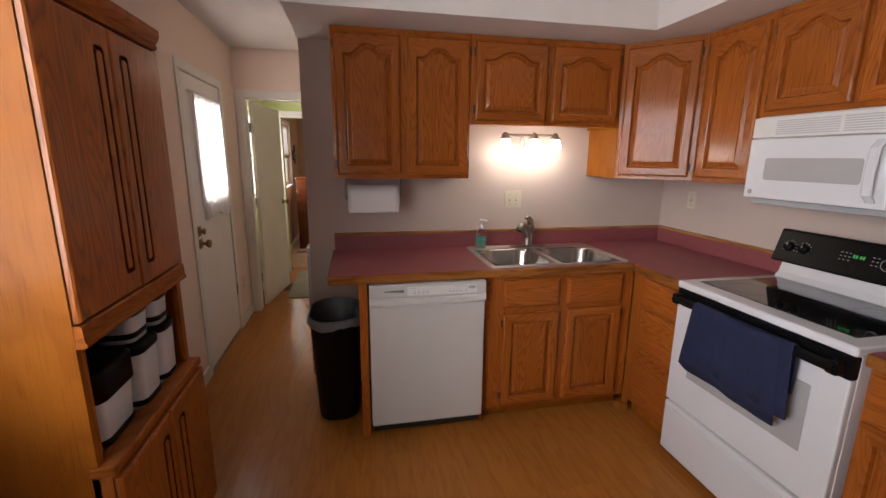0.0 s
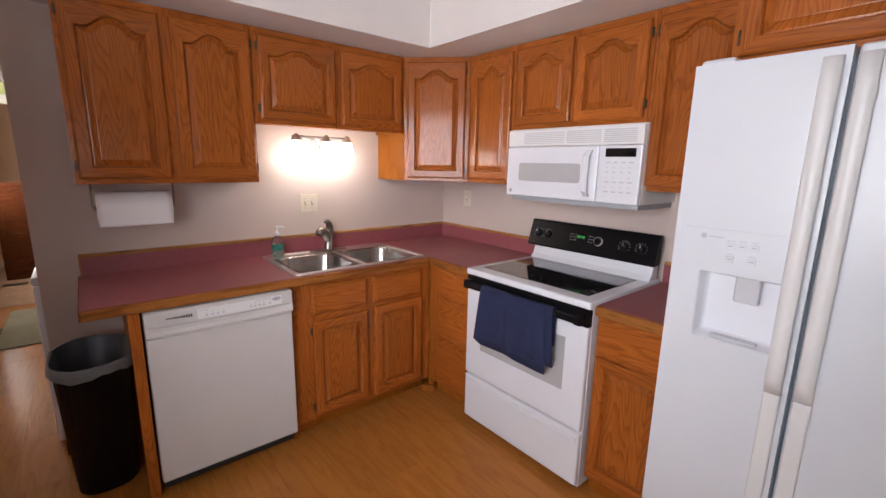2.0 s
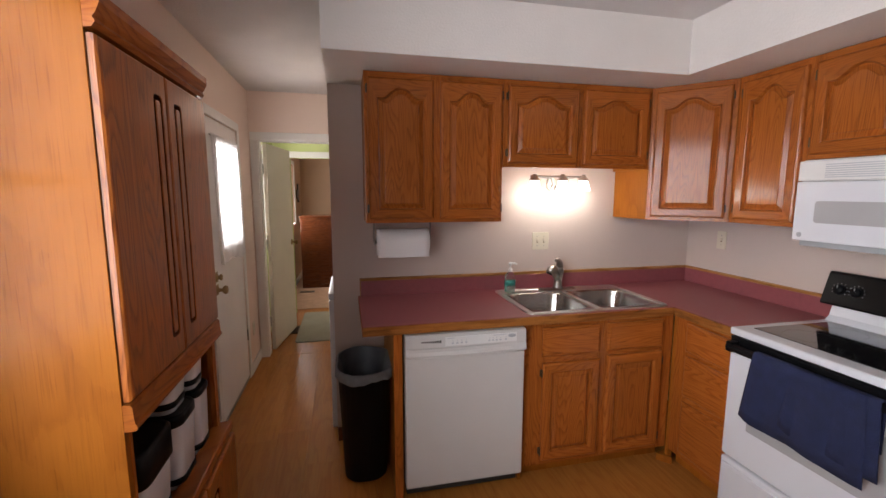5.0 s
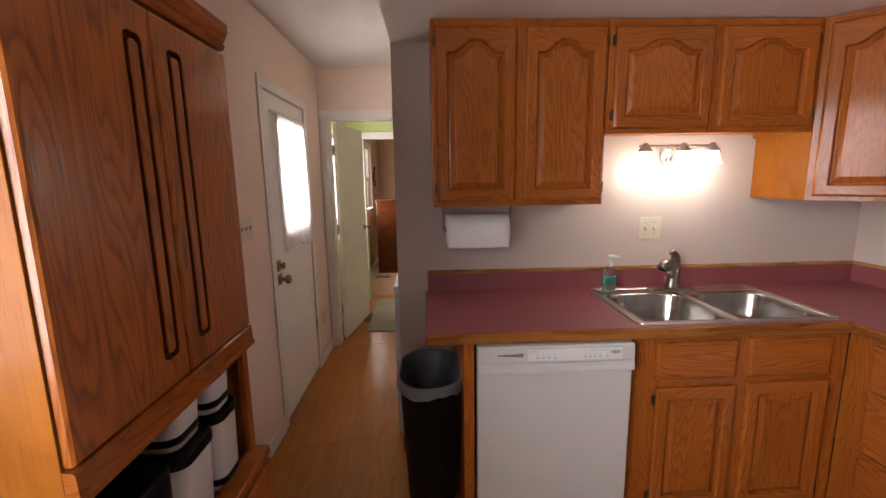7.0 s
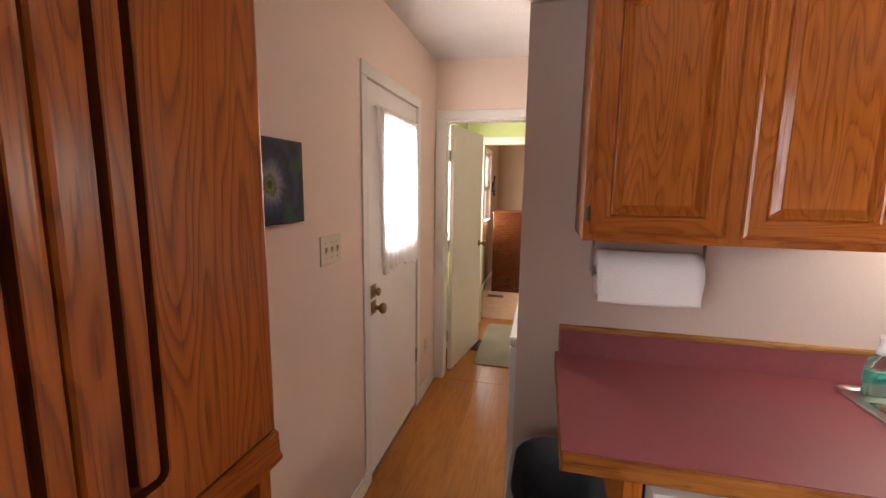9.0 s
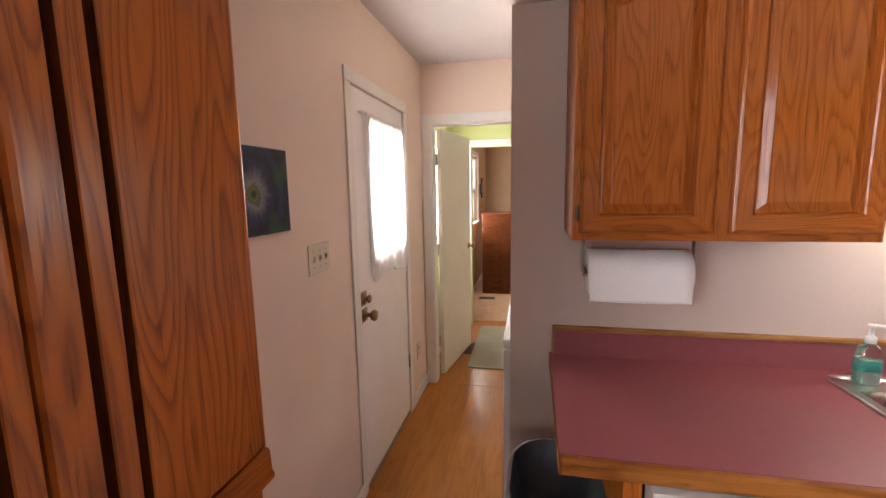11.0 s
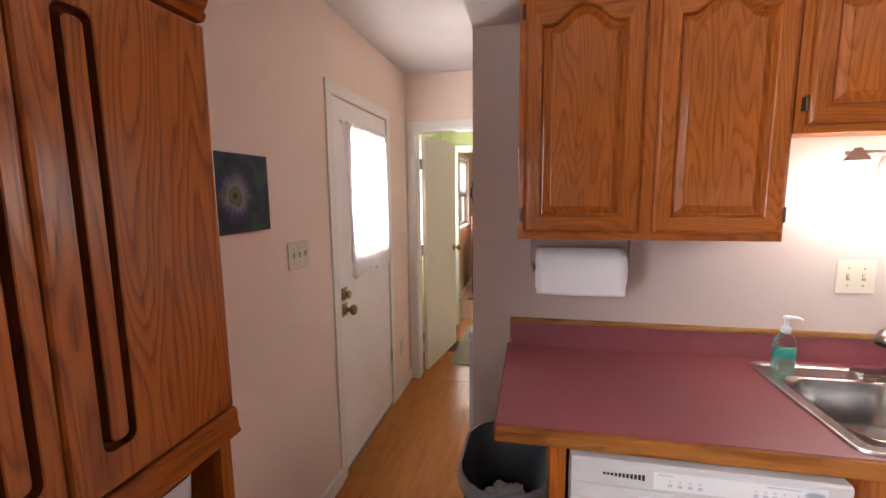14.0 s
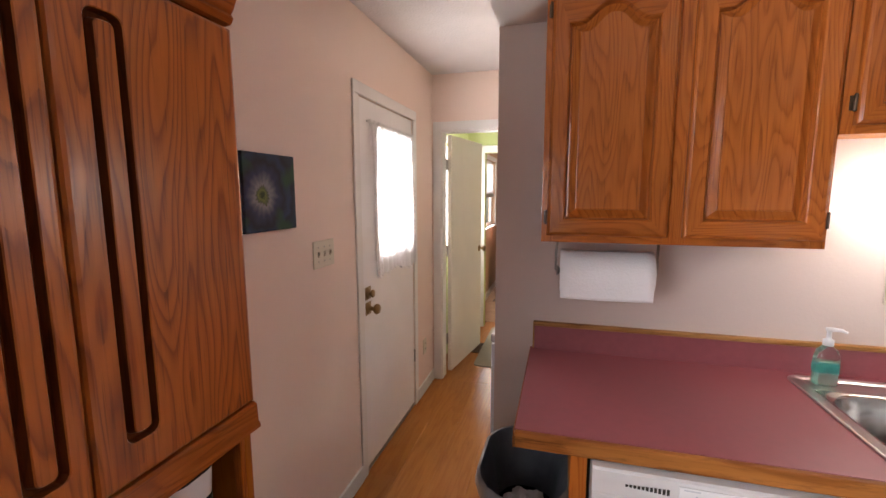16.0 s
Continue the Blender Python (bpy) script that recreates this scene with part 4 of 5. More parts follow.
# ---- light bar above the sink ----
def light_bar():
    th = thing("wall_light", (-1.07, 0, 1.6), "three-light bronze wall lamp, switched on", "wall lamp")
    bm = bmesh.new()
    loft(bm, [[Vector((-1.07 + w / 2 * math.cos(a), -d, 1.59 + h / 2 * math.sin(a))) for a in [2 * math.pi * k / 24 for k in range(24)]] for w, h, d in ((0.075, 0.10, 0.0), (0.075, 0.10, 0.010), (0.05, 0.07, 0.018))])
    part("backplate", bm, satin, th)
    bm = bmesh.new()
    tube(bm, [(-1.262, -0.10, 1.632), (-0.885, -0.10, 1.632)], 0.0065)
    for d in (-1, 1):
        tube(bm, [(-1.07 + d * 0.01, -0.012, 1.56), (-1.07 + d * 0.02, -0.06, 1.59), (-1.07 + d * 0.05, -0.09, 1.622), (-1.07 + d * 0.11, -0.10, 1.628)], 0.006)
    part("bar", bm, bronze, th)
    for x in (-1.243, -1.055, -0.912):
        bm = bmesh.new()
        lathe(bm, [(0.010, 0.034), (0.013, 0.026), (0.020, 0.014), (0.031, 0.002), (0.033, -0.006)], pose(x, -0.12, 1.612), 18)
        tube(bm, [(x, -0.10, 1.632), (x, -0.112, 1.642), (x, -0.12, 1.64)], 0.006)
        socket = part("socket_cap", bm, bronze, th, "bronze lamp holder")
        bm = bmesh.new()
        lathe(bm, [(0.026, -0.007), (0.029, -0.025), (0.036, -0.048), (0.043, -0.066)], pose(x, -0.12, 1.612), 20, cap0=False, cap1=False)
        part("glass_shade", bm, bulb_glow, socket, "glowing frosted glass shade").visible_shadow = False


light_bar()


# ---- paper towels ----
def paper_towel():
    th = thing("paper_towel_roll", (-2.06, -0.17, 1.24), "white paper towel roll hanging under the wall cabinet", "paper towel")
    ax = pose(-2.208, -0.17, 1.258, 0, 90, 0)
    bm = bmesh.new()
    lathe(bm, [(0.02, 0.002), (0.071, 0.0), (0.073, 0.002), (0.073, 0.290), (0.071, 0.292), (0.02, 0.290), (0.02, 0.002)], ax, 40, False, False)
    part("roll", bm, paper, th)
    bm = bmesh.new()
    cols = []
    for k in range(17):
        f = k / 16
        a = radians(85 * (1 - f / 0.5)) if f < 0.5 else 0.0
        g = max(0.0, f - 0.5) / 0.5
        cols.append([Vector((x, -0.17 - 0.0738 * math.cos(a) - 0.001 * g * math.sin(x * 20), 1.258 + 0.0738 * math.sin(a) - g * (0.080 + 0.002 * math.sin((x + 2.2) * 12)))) for x in [-2.205 + 0.284 * j / 12 for j in range(13)]])
    loft(bm, cols, False, False, closed=False)
    sheet = part("loose_sheet", bm, paper, th)
    sheet.modifiers.new("thick", "SOLIDIFY").thickness = 0.0012
    bm = bmesh.new()
    tube(bm, [(-2.218, -0.17, 1.372), (-2.222, -0.17, 1.32), (-2.222, -0.17, 1.262), (-2.215, -0.17, 1.252), (-1.908, -0.17, 1.252), (-1.902, -0.17, 1.262), (-1.902, -0.17, 1.372)], 0.0045)
    lathe(bm, [(0.018, -0.012), (0.018, -0.008), (0.006, 0.0)], ax, 16)
    part("holder", bm, nickel, th, "metal towel holder")


paper_towel()


# ---- dishwasher ----
def dishwasher():
    x0, x1, f = -2.116, -1.514, -0.655
    th = thing("dishwasher", (-1.815, -0.35, 0), "white built-in dishwasher, shut", "dishwasher")
    block("tub", th, dark_gap, x0 + 0.01, x1 - 0.01, -0.60, -0.02, 0.02, 0.868, 0.002)
    block("door", th, dish_white, x0, x1, f, -0.60, 0.086, 0.752, 0.006)
    # control panel with a curved lower lip
    bm = bmesh.new()
    loops = []
    for k in range(25):
        c = math.sin(math.pi * k / 24) ** 0.6
        prof = [(-0.60, 0.866), (f - 0.004, 0.866), (f - 0.010, 0.861), (f - 0.012, 0.808 - 0.006 * c), (f - 0.013 + 0.013 * c, 0.800 - 0.008 * c),
                (f - 0.016 + 0.013 * c, 0.788 - 0.010 * c), (f - 0.020, 0.776 - 0.010 * c), (f - 0.020, 0.766 - 0.008 * c), (f - 0.004, 0.755), (-0.60, 0.755)]
        loops.append([Vector((x0 + (x1 - x0) * k / 24, y, z)) for y, z in prof])
    loft(bm, loops, smooth=False)
    panel = part("control_panel", bm, dish_white, th)
    g = f - 0.0125
    for k in range(11):
        block("vent_slot", panel, dark_gap, x0 + 0.075 + 0.009 * k, x0 + 0.081 + 0.009 * k, g, g + 0.004, 0.831 - 0.0006 * k, 0.836 + 0.0003 * k, 0)
    block("control_strip", panel, off_white, x0 + 0.19, x1 - 0.05, g - 0.0005, g + 0.004, 0.808, 0.852, 0.0005)
    for u in (0.222, 0.244, 0.266, 0.288, 0.405, 0.424, 0.443, 0.462, 0.490):
        block("button_mark", panel, mark_pale, x0 + u, x0 + u + 0.010, g - 0.001, g + 0.002, 0.817, 0.825, 0)
        block("button_mark", panel, mark_pale, x0 + u + 0.003, x0 + u + 0.007, g - 0.001, g + 0.002, 0.830, 0.835, 0)
    bm = bmesh.new()
    lathe(bm, [(0.022, 0), (0.021, 0.002)], pose(x1 - 0.075, g - 0.0004, 0.838, 90) @ Matrix.Diagonal((1, 0.45, 1, 1)), 20)
    badge = part("badge", bm, mark_pale, panel, "small oval grey badge")
    bm = bmesh.new()
    lathe(bm, [(0.018, 0.0016), (0.017, 0.0028)], pose(x1 - 0.075, g - 0.0004, 0.838, 90) @ Matrix.Diagonal((1, 0.36, 1, 1)), 20)
    part("badge_face", bm, grey_plastic, badge)
    for u0_, u1_ in ((0.20, 0.235), (0.43, 0.50)):
        block("legend_line", panel, mark_pale, x0 + u0_, x0 + u1_, g - 0.001, g + 0.002, 0.8445, 0.8475, 0)
    block("kick_plate", th, dark_gap, x0 + 0.01, x1 - 0.01, -0.56, -0.55, 0.0, 0.112, 0.002)
    block("door_foot_trim", th, grey_plastic, x0 + 0.004, x1 - 0.004, f + 0.012, -0.60, 0.076, 0.085, 0.002)


dishwasher()


# ---- stove ----
def stove():
    y0, y1, f = -1.778, -1.017, -0.665
    th = thing("electric_stove", (-0.33, -1.4, 0), "white electric range with black glass cooktop and black console", "stove")
    block("body", th, enamel, -0.64, -0.03, y0 + 0.004, y1 - 0.004, 0.03, 0.905, 0.003)
    for x in (-0.60, -0.08):
        for y in (y0 + 0.05, y1 - 0.05):
            bm = bmesh.new()
            lathe(bm, [(0.018, 0), (0.018, 0.03)], pose(x, y, 0), 10)
            part("foot", bm, black_matte, th)
    bm = bmesh.new()
    box(bm, -0.672, -0.03, y0, y1, 0.897, 0.930, 0.008, 3)
    part("cooktop_frame", bm, enamel, th)
    top = block("cooktop_glass", th, black_glass, -0.592, -0.150, y0 + 0.062, y1 - 0.045, 0.925, 0.932, 0.002)
    for cx, cy, r in ((-0.47, -1.21, 0.09), (-0.47, -1.58, 0.105), (-0.27, -1.21, 0.075), (-0.27, -1.58, 0.085)):
        bm = bmesh.new()
        lathe(bm, [(r - 0.001, 0.9320), (r - 0.001, 0.9322), (r, 0.9322), (r, 0.9320)], pose(cx, cy, 0), 40, False, False)
        part("burner_ring", bm, ring_grey, top)
    # backguard
    bm = bmesh.new()
    loft(bm, [[Vector((x, y, z)) for x, z in ((-0.05, 0.93), (-0.135, 0.93), (-0.112, 0.955), (-0.095, 1.012), (-0.05, 1.012))] for y in (y0 + 0.012, y1 - 0.012)], smooth=False)
    part("riser", bm, enamel, th)
    bm = bmesh.new()
    loft(bm, [[Vector((x, y, z)) for x, z in ((-0.058, 1.008), (-0.118, 1.004), (-0.120, 1.012), (-0.078, 1.150), (-0.070, 1.158), (-0.052, 1.158))] for y in (y0 + 0.002, y0 + 0.008, y1 + 0.02, y1 + 0.03)], smooth=False)
    console = part("console", bm, black_plastic, th, "black sloping control console")
    slope = facing((-0.099, 0, 1.08), (0, -1, 0), (0.957, 0, -0.29))
    slope.col[2][:3] = Vector((0.29, 0, 0.957))
    for u in (1.052, 1.122, 1.605, 1.695):
        bm = bmesh.new()
        turn = slope @ pose(u, 0, 0.0, 90)
        lathe(bm, [(0.024, 0.0), (0.022, 0.012), (0.017, 0.02), (0.0, 0.021)], turn, 20, cap1=False)
        knob = part("knob", bm, black_plastic, console)
        block("pointer", knob, off_white, u - 0.0015, u + 0.0015, -0.0225, -0.0205, 0.004, 0.016, 0, m=slope)
        for k in range(9):
            a = radians(-120 + 30 * k)
            c = (u + 0.031 * math.sin(a), 0.031 * math.cos(a))
            block("dial_mark", knob, mark_pale, c[0] - 0.0015, c[0] + 0.0015, -0.002, 0.001, c[1] - 0.0015, c[1] + 0.0015, 0, m=slope)
    block("clock_window", console, black_plastic, 1.26, 1.43, -0.002, 0.001, -0.025, 0.035, 0.0005, m=slope)
    for k in range(4):
        block("clock_digit", console, clock_glow, 1.325 + 0.011 * k + (0.004 if k > 1 else 0), 1.332 + 0.011 * k + (0.004 if k > 1 else 0), -0.003, 0.0, 0.006, 0.02, 0, m=slope)
    for u in (1.275, 1.292, 1.309, 1.395, 1.412):
        for z in (-0.01, 0.006, 0.022):
            block("key_mark", console, mark_pale, u, u + 0.008, -0.003, 0, z, z + 0.003, 0, m=slope)
    bm = bmesh.new()
    lathe(bm, [(0.024, 0), (0.024, 0.004), (0.022, 0.006)], slope @ pose(1.455, 0, 0.003, 90), 24)
    lathe(bm, [(0.017, 0.006), (0.015, 0.018)], slope @ pose(1.455, 0, 0.003, 90), 24)
    timer = part("timer_knob", bm, black_plastic, console)
    bm = bmesh.new()
    lathe(bm, [(0.025, 0.0), (0.025, 0.0065), (0.0232, 0.0068), (0.0225, 0.0064)], slope @ pose(1.455, 0, 0.003, 90), 28, False, False)
    part("timer_ring", bm, mark_pale, timer, "pale ring")
    # oven door
    door = block("oven_door", th, enamel, f, -0.637, y0 + 0.006, y1 - 0.006, 0.322, 0.815, 0.006)
    block("door_top_trim", door, black_plastic, f - 0.004, -0.637, y0 + 0.006, y1 - 0.006, 0.815, 0.892, 0.004, "black handle strip")
    bm = bmesh.new()
    bar = [(-0.700, 0.868), (-0.716, 0.862), (-0.722, 0.850), (-0.716, 0.838), (-0.700, 0.834), (-0.694, 0.850)]
    loft(bm, [[Vector((x, y, z)) for x, z in bar] for y in (y0 + 0.03, y1 - 0.03)], smooth=False)
    for y in (y0 + 0.02, y1 - 0.055):
        box(bm, -0.712, f - 0.003, y, y + 0.035, 0.828, 0.874, 0.005)
    part("door_handle", bm, black_plastic, door, "black plastic oven handle")
    block("oven_window", door, smoke_glass, f - 0.0012, f + 0.004, -1.665, -1.135, 0.485, 0.74, 0.001, "pale tinted oven window")
    block("drawer", th, enamel, f, -0.637, y0 + 0.006, y1 - 0.006, 0.046, 0.308, 0.008)
    block("drawer_grip", th, enamel, f - 0.006, f + 0.004, y0 + 0.02, y1 - 0.02, 0.262, 0.286, 0.004)


stove()


def towel():
    th = thing("dish_towel", (-0.73, -1.4, 0.56), "navy blue dish towel draped over the oven handle", "towel")
    for name, (ya, yb), front, back, off in (("front_fold", (-1.185, -1.590), 0.300, 0.10, 0.0), ("back_fold", (-1.35, -1.625), 0.255, 0.18, 0.004)):
        bm = bmesh.new()
        cols = []
        n = 40
        for i in range(n + 1):
            s = i / n
            y = ya + (yb - ya) * s
            col = []
            wave = 0.004 * math.sin(11 * s + 1) + 0.0015 * math.sin(23 * s)
            drop = front + 0.010 * s + 0.004 * math.sin(9 * s) - (0.015 * math.exp(-(s / 0.08) ** 2))
            for k in range(13):
                g = k / 12
                if g < 0.25:
                    p = (-0.690 + 0.002 * off, 0.868 - back * (1 - g / 0.25))
                elif g < 0.45:
                    a = math.pi * (g - 0.25) / 0.2
                    p = (-0.708 + 0.018 * math.cos(a), 0.868 + 0.010 * math.sin(a))
                else:
                    q = (g - 0.45) / 0.55
                    p = (-0.727 - 0.004 * q - wave * (0.3 + q) + off, 0.866 - drop * q)
                slant = 0.034 * (g > 0.45) * ((g - 0.45) / 0.55) * (1 - 1.5 * s)
                col.append(Vector((p[0], y + slant, p[1])))
            cols.append(col)
        loft(bm, cols, False, False, closed=False)
        ob = part(name, bm, navy_cloth, th)
        ob.modifiers.new("thick", "SOLIDIFY").thickness = 0.004


towel()


# ---- microwave ----
def microwave():
    y0, y1, f, z0, z1 = -1.790, -1.030, -0.395, 1.322, 1.672
    th = thing("microwave", (-0.2, -1.4, z0), "white over-the-range microwave oven", "microwave")
    block("body", th, off_white, -0.365, -0.002, y0, y1, z0, z1 + 0.006, 0.003)
    door = block("door", th, enamel, f, -0.366, -1.585, y1, z0 + 0.002, 1.583, 0.006)
    side = facing((f, -1.308, 1.453), (0, -1, 0), (1, 0, 0)) @ pose(0, 0, 0, 90)
    for name, w, h, r, a, mat, text in (("window_frame", 0.412, 0.130, 0.022, 0.0012, enamel, ""), ("window", 0.380, 0.094, 0.014, 0.0026, smoke_glass, "grey tinted door window")):
        bm = bmesh.new()
        loft(bm, [[side @ p for p in rounded(0, 0, w, h, r, q)] for q in (-0.001, a)], smooth=False)
        part(name, bm, mat, door, text)
    bm = bmesh.new()
    prof = [(f + 0.002, 1.345), (f - 0.026, 1.372), (f - 0.032, 1.45), (f - 0.026, 1.535), (f + 0.002, 1.565)]
    loft(bm, [[Vector((x + dx, -1.540 + dy, z)) for dx, dy in ((0.006, -0.014), (-0.002, -0.016), (-0.006, -0.010), (-0.006, 0.010), (-0.002, 0.016), (0.006, 0.014))] for x, z in prof], smooth=False)
    part("handle", bm, enamel, door)
    bm = bmesh.new()
    lathe(bm, [(0.011, 0), (0.010, 0.0015)], facing((f, -1.062, 1.350), (0, -1, 0), (1, 0, 0)) @ pose(0, 0, 0, 90), 18)
    part("badge", bm, mark_grey, door, "small round grey badge")
    panel = block("control_panel", th, enamel, f, -0.366, y0, -1.589, z0 + 0.002, 1.583, 0.005)
    block("display", panel, black_glass, f - 0.0015, f + 0.002, -1.765, -1.622, 1.532, 1.570, 0.001, "black display")
    for r in range(7):
        for c in range(4):
            y = -1.628 - 0.036 * c
            z = 1.505 - 0.022 * r
            w = 0.022 if r in (0, 4, 6) else 0.011
            block("key_mark", panel, mark_pale, f - 0.0008, f + 0.002, y - w, y, z, z + (0.003 if r % 2 else 0.006), 0)
    grille = block("vent_grille", th, off_white, f + 0.004, -0.366, y0, y1, 1.586, z1, 0.004)
    for k in range(7):
        for a, b in ((y1 - 0.11, y1 - 0.36), (y1 - 0.375, y1 - 0.56), (y1 - 0.575, y0 + 0.03)):
            block("vent_slot", grille, mark_pale, f + 0.0032, f + 0.006, b, a, 1.598 + 0.0088 * k, 1.6025 + 0.0088 * k, 0)
    block("underside", th, grey_plastic, -0.36, -0.01, y0 + 0.01, y1 - 0.01, z0 - 0.024, z0, 0.004)


microwave()


# ---- fridge ----
def fridge():
    y0, y1, f, zt = -3.045, -2.134, -0.832, 1.778
    split = -2.477
    th = thing("fridge", (-0.4, -2.59, 0), "white side-by-side fridge with a dispenser in the freezer door", "fridge")
    block("body", th, fridge_white, -0.745, -0.03, y0 + 0.005, y1 - 0.005, 0.02, 1.755, 0.004)
    block("toe_grille", th, grey_plastic, -0.74, -0.72, y0 + 0.02, y1 - 0.02, 0.0, 0.09, 0.002)
    # freezer door, open round the dispenser recess
    dy0, dy1, dz0, dz1 = -2.425, -2.217, 0.985, 1.188
    bm = bmesh.new()
    a0, a1 = split + 0.0045, y1
    sheet(bm, (a0, dy0, dy1, a1), (0.10, dz0, dz1, zt), lambda u, v: not (dy0 < u < dy1 and dz0 < v < dz1), f, -0.75, lambda u, v, w: Vector((w, u, v)))
    door = part("freezer_door", bm, fridge_white, th)
    bm = bmesh.new()
    box(bm, f - 0.004, -0.75, y0, split - 0.0045, 0.10, zt, 0.012, 3)
    door2 = part("fridge_door", bm, fridge_white, th)
    # dispenser
    bm = bmesh.new()
    loops = []
    for e, x in ((0.0, f - 0.0006), (-0.002, f + 0.004), (-0.006, f + 0.040), (-0.009, f + 0.050), (-0.014, f + 0.055)):
        loops.append([Vector((x, y, z)) for y, z in ((dy0 - e, dz0 - e), (dy1 + e, dz0 - e), (dy1 + e, dz1 + e), (dy0 - e, dz1 + e))])
    loft(bm, loops, cap0=False, smooth=False)
    disp = part("dispenser_recess", bm, enamel, door)
    block("drip_grate", disp, mark_pale, f + 0.012, f + 0.038, dy0 + 0.045, dy1 - 0.045, dz0 + 0.004, dz0 + 0.011, 0.001, "pale grey drip grate")
    block("paddle", disp, mark_pale, f + 0.012, f + 0.03, dy0 + 0.055, dy1 - 0.092, dz1 - 0.078, dz1 + 0.004, 0.004, "grey dispenser paddle")
    bm = bmesh.new()
    box(bm, f - 0.002, f + 0.002, -2.440, -2.160, 1.197, 1.317, 0.001)
    panel = part("control_panel", bm, fridge_white, door)
    for u, z in ((-2.288, 1.272), (-2.317, 1.273), (-2.345, 1.274), (-2.289, 1.233), (-2.343, 1.234)):
        block("button", panel, fridge_white, f - 0.0034, f - 0.001, u - 0.011, u + 0.011, z - 0.009, z + 0.009, 0.002)
        block("button_mark", panel, mark_faint, f - 0.0040, f - 0.001, u - 0.006, u + 0.006, z - 0.002, z + 0.003, 0)
        block("button_mark", panel, mark_faint, f - 0.0028, f - 0.001, u - 0.009, u + 0.009, z + 0.014, z + 0.016, 0)
    bm = bmesh.new()
    lathe(bm, [(0.008, 0), (0.008, 0.0015)], facing((f - 0.0015, -2.216, 1.294), (0, -1, 0), (1, 0, 0)) @ pose(0, 0, 0, 90), 16)
    box(bm, f - 0.0030, f - 0.001, -2.268, -2.230, 1.292, 1.295)
    part("badge", bm, mark_faint, panel, "small grey maker's badge")
    # handles
    for c, owner in ((split + 0.036, door), (split - 0.030, door2)):
        bm = bmesh.new()
        prof = []
        for k in range(15):
            g = k / 14
            z = 0.885 + 0.87 * g
            reach = 0.012 * min(1.0, math.sin(math.pi * min(max(g, 0.02), 0.98)) * 4.0)
            prof.append((f - 0.008 - reach, z))
        loft(bm, [[Vector((x - dx, c + dy, z)) for dx, dy in ((0.0, -0.020), (0.007, -0.017), (0.010, 0.0), (0.007, 0.017), (0.0, 0.020), (-0.012, 0.018), (-0.012, -0.018))] for x, z in prof])
        part("handle", bm, handle_white, owner, "long white bowed handle")
        block("handle_trim", owner, handle_white, f - 0.016, f - 0.003, c - 0.020, c + 0.020, 0.15, 0.886, 0.005)
    block("door_seal", th, seal_grey, -0.800, -0.752, split - 0.0045, split + 0.0045, 0.11, zt - 0.02, 0)
    for y in (y1 - 0.05, y0 + 0.05):
        block("hinge_cover", th, fridge_white, -0.815, -0.70, y - 0.045, y + 0.045, 1.755, 1.795, 0.01)


fridge()


# ---- pantry cupboard ----
def grooved_door(parent, m, u0, u1, z0, z1, g0, g1, name="door"):
    """Slab door with a long routed loop; y = 0 of m is the frame behind it."""
    t = 0.02
    cu, cz = (u0 + u1) / 2, (z0 + z1) / 2
    gu, gw = (g0 + g1) / 2, g1 - g0
    h = z1 - z0

    def loop(cx, w, hh, r, y, cz_=cz):
        return [m @ Vector((p.x, y, p.y)) for p in rounded(cx, cz_, w, hh, r, 0, 4)]

    w = u1 - u0
    bm = bmesh.new()
    gh = h - 0.13
    loft(bm, [loop(cu, w, h, 0.0003, -0.001), loop(cu, w, h, 0.0003, -t + 0.007), loop(cu, w - 0.006, h - 0.006, 0.0003, -t + 0.002), loop(cu, w - 0.016, h - 0.016, 0.0003, -t),
              loop(gu, gw + 0.016, gh + 0.016, 0.016, -t), loop(gu, gw + 0.013, gh + 0.013, 0.015, -t + 0.002), loop(gu, gw + 0.008, gh + 0.008, 0.013, -t + 0.015), loop(gu, gw - 0.006, gh - 0.006, 0.011, -t + 0.015),
              loop(gu, gw - 0.012, gh - 0.012, 0.009, -t + 0.002), loop(gu, gw - 0.015, gh - 0.015, 0.008, -t)], smooth=False)
    n = 20
    # walls and bottom of the groove take the darker, shaded colour
    for k, f in enumerate(bm.faces):
        if 5 * n <= k < 8 * n:
            f.material_index = 1
    return part(name, bm, [oak_gloss, groove_shade], parent)


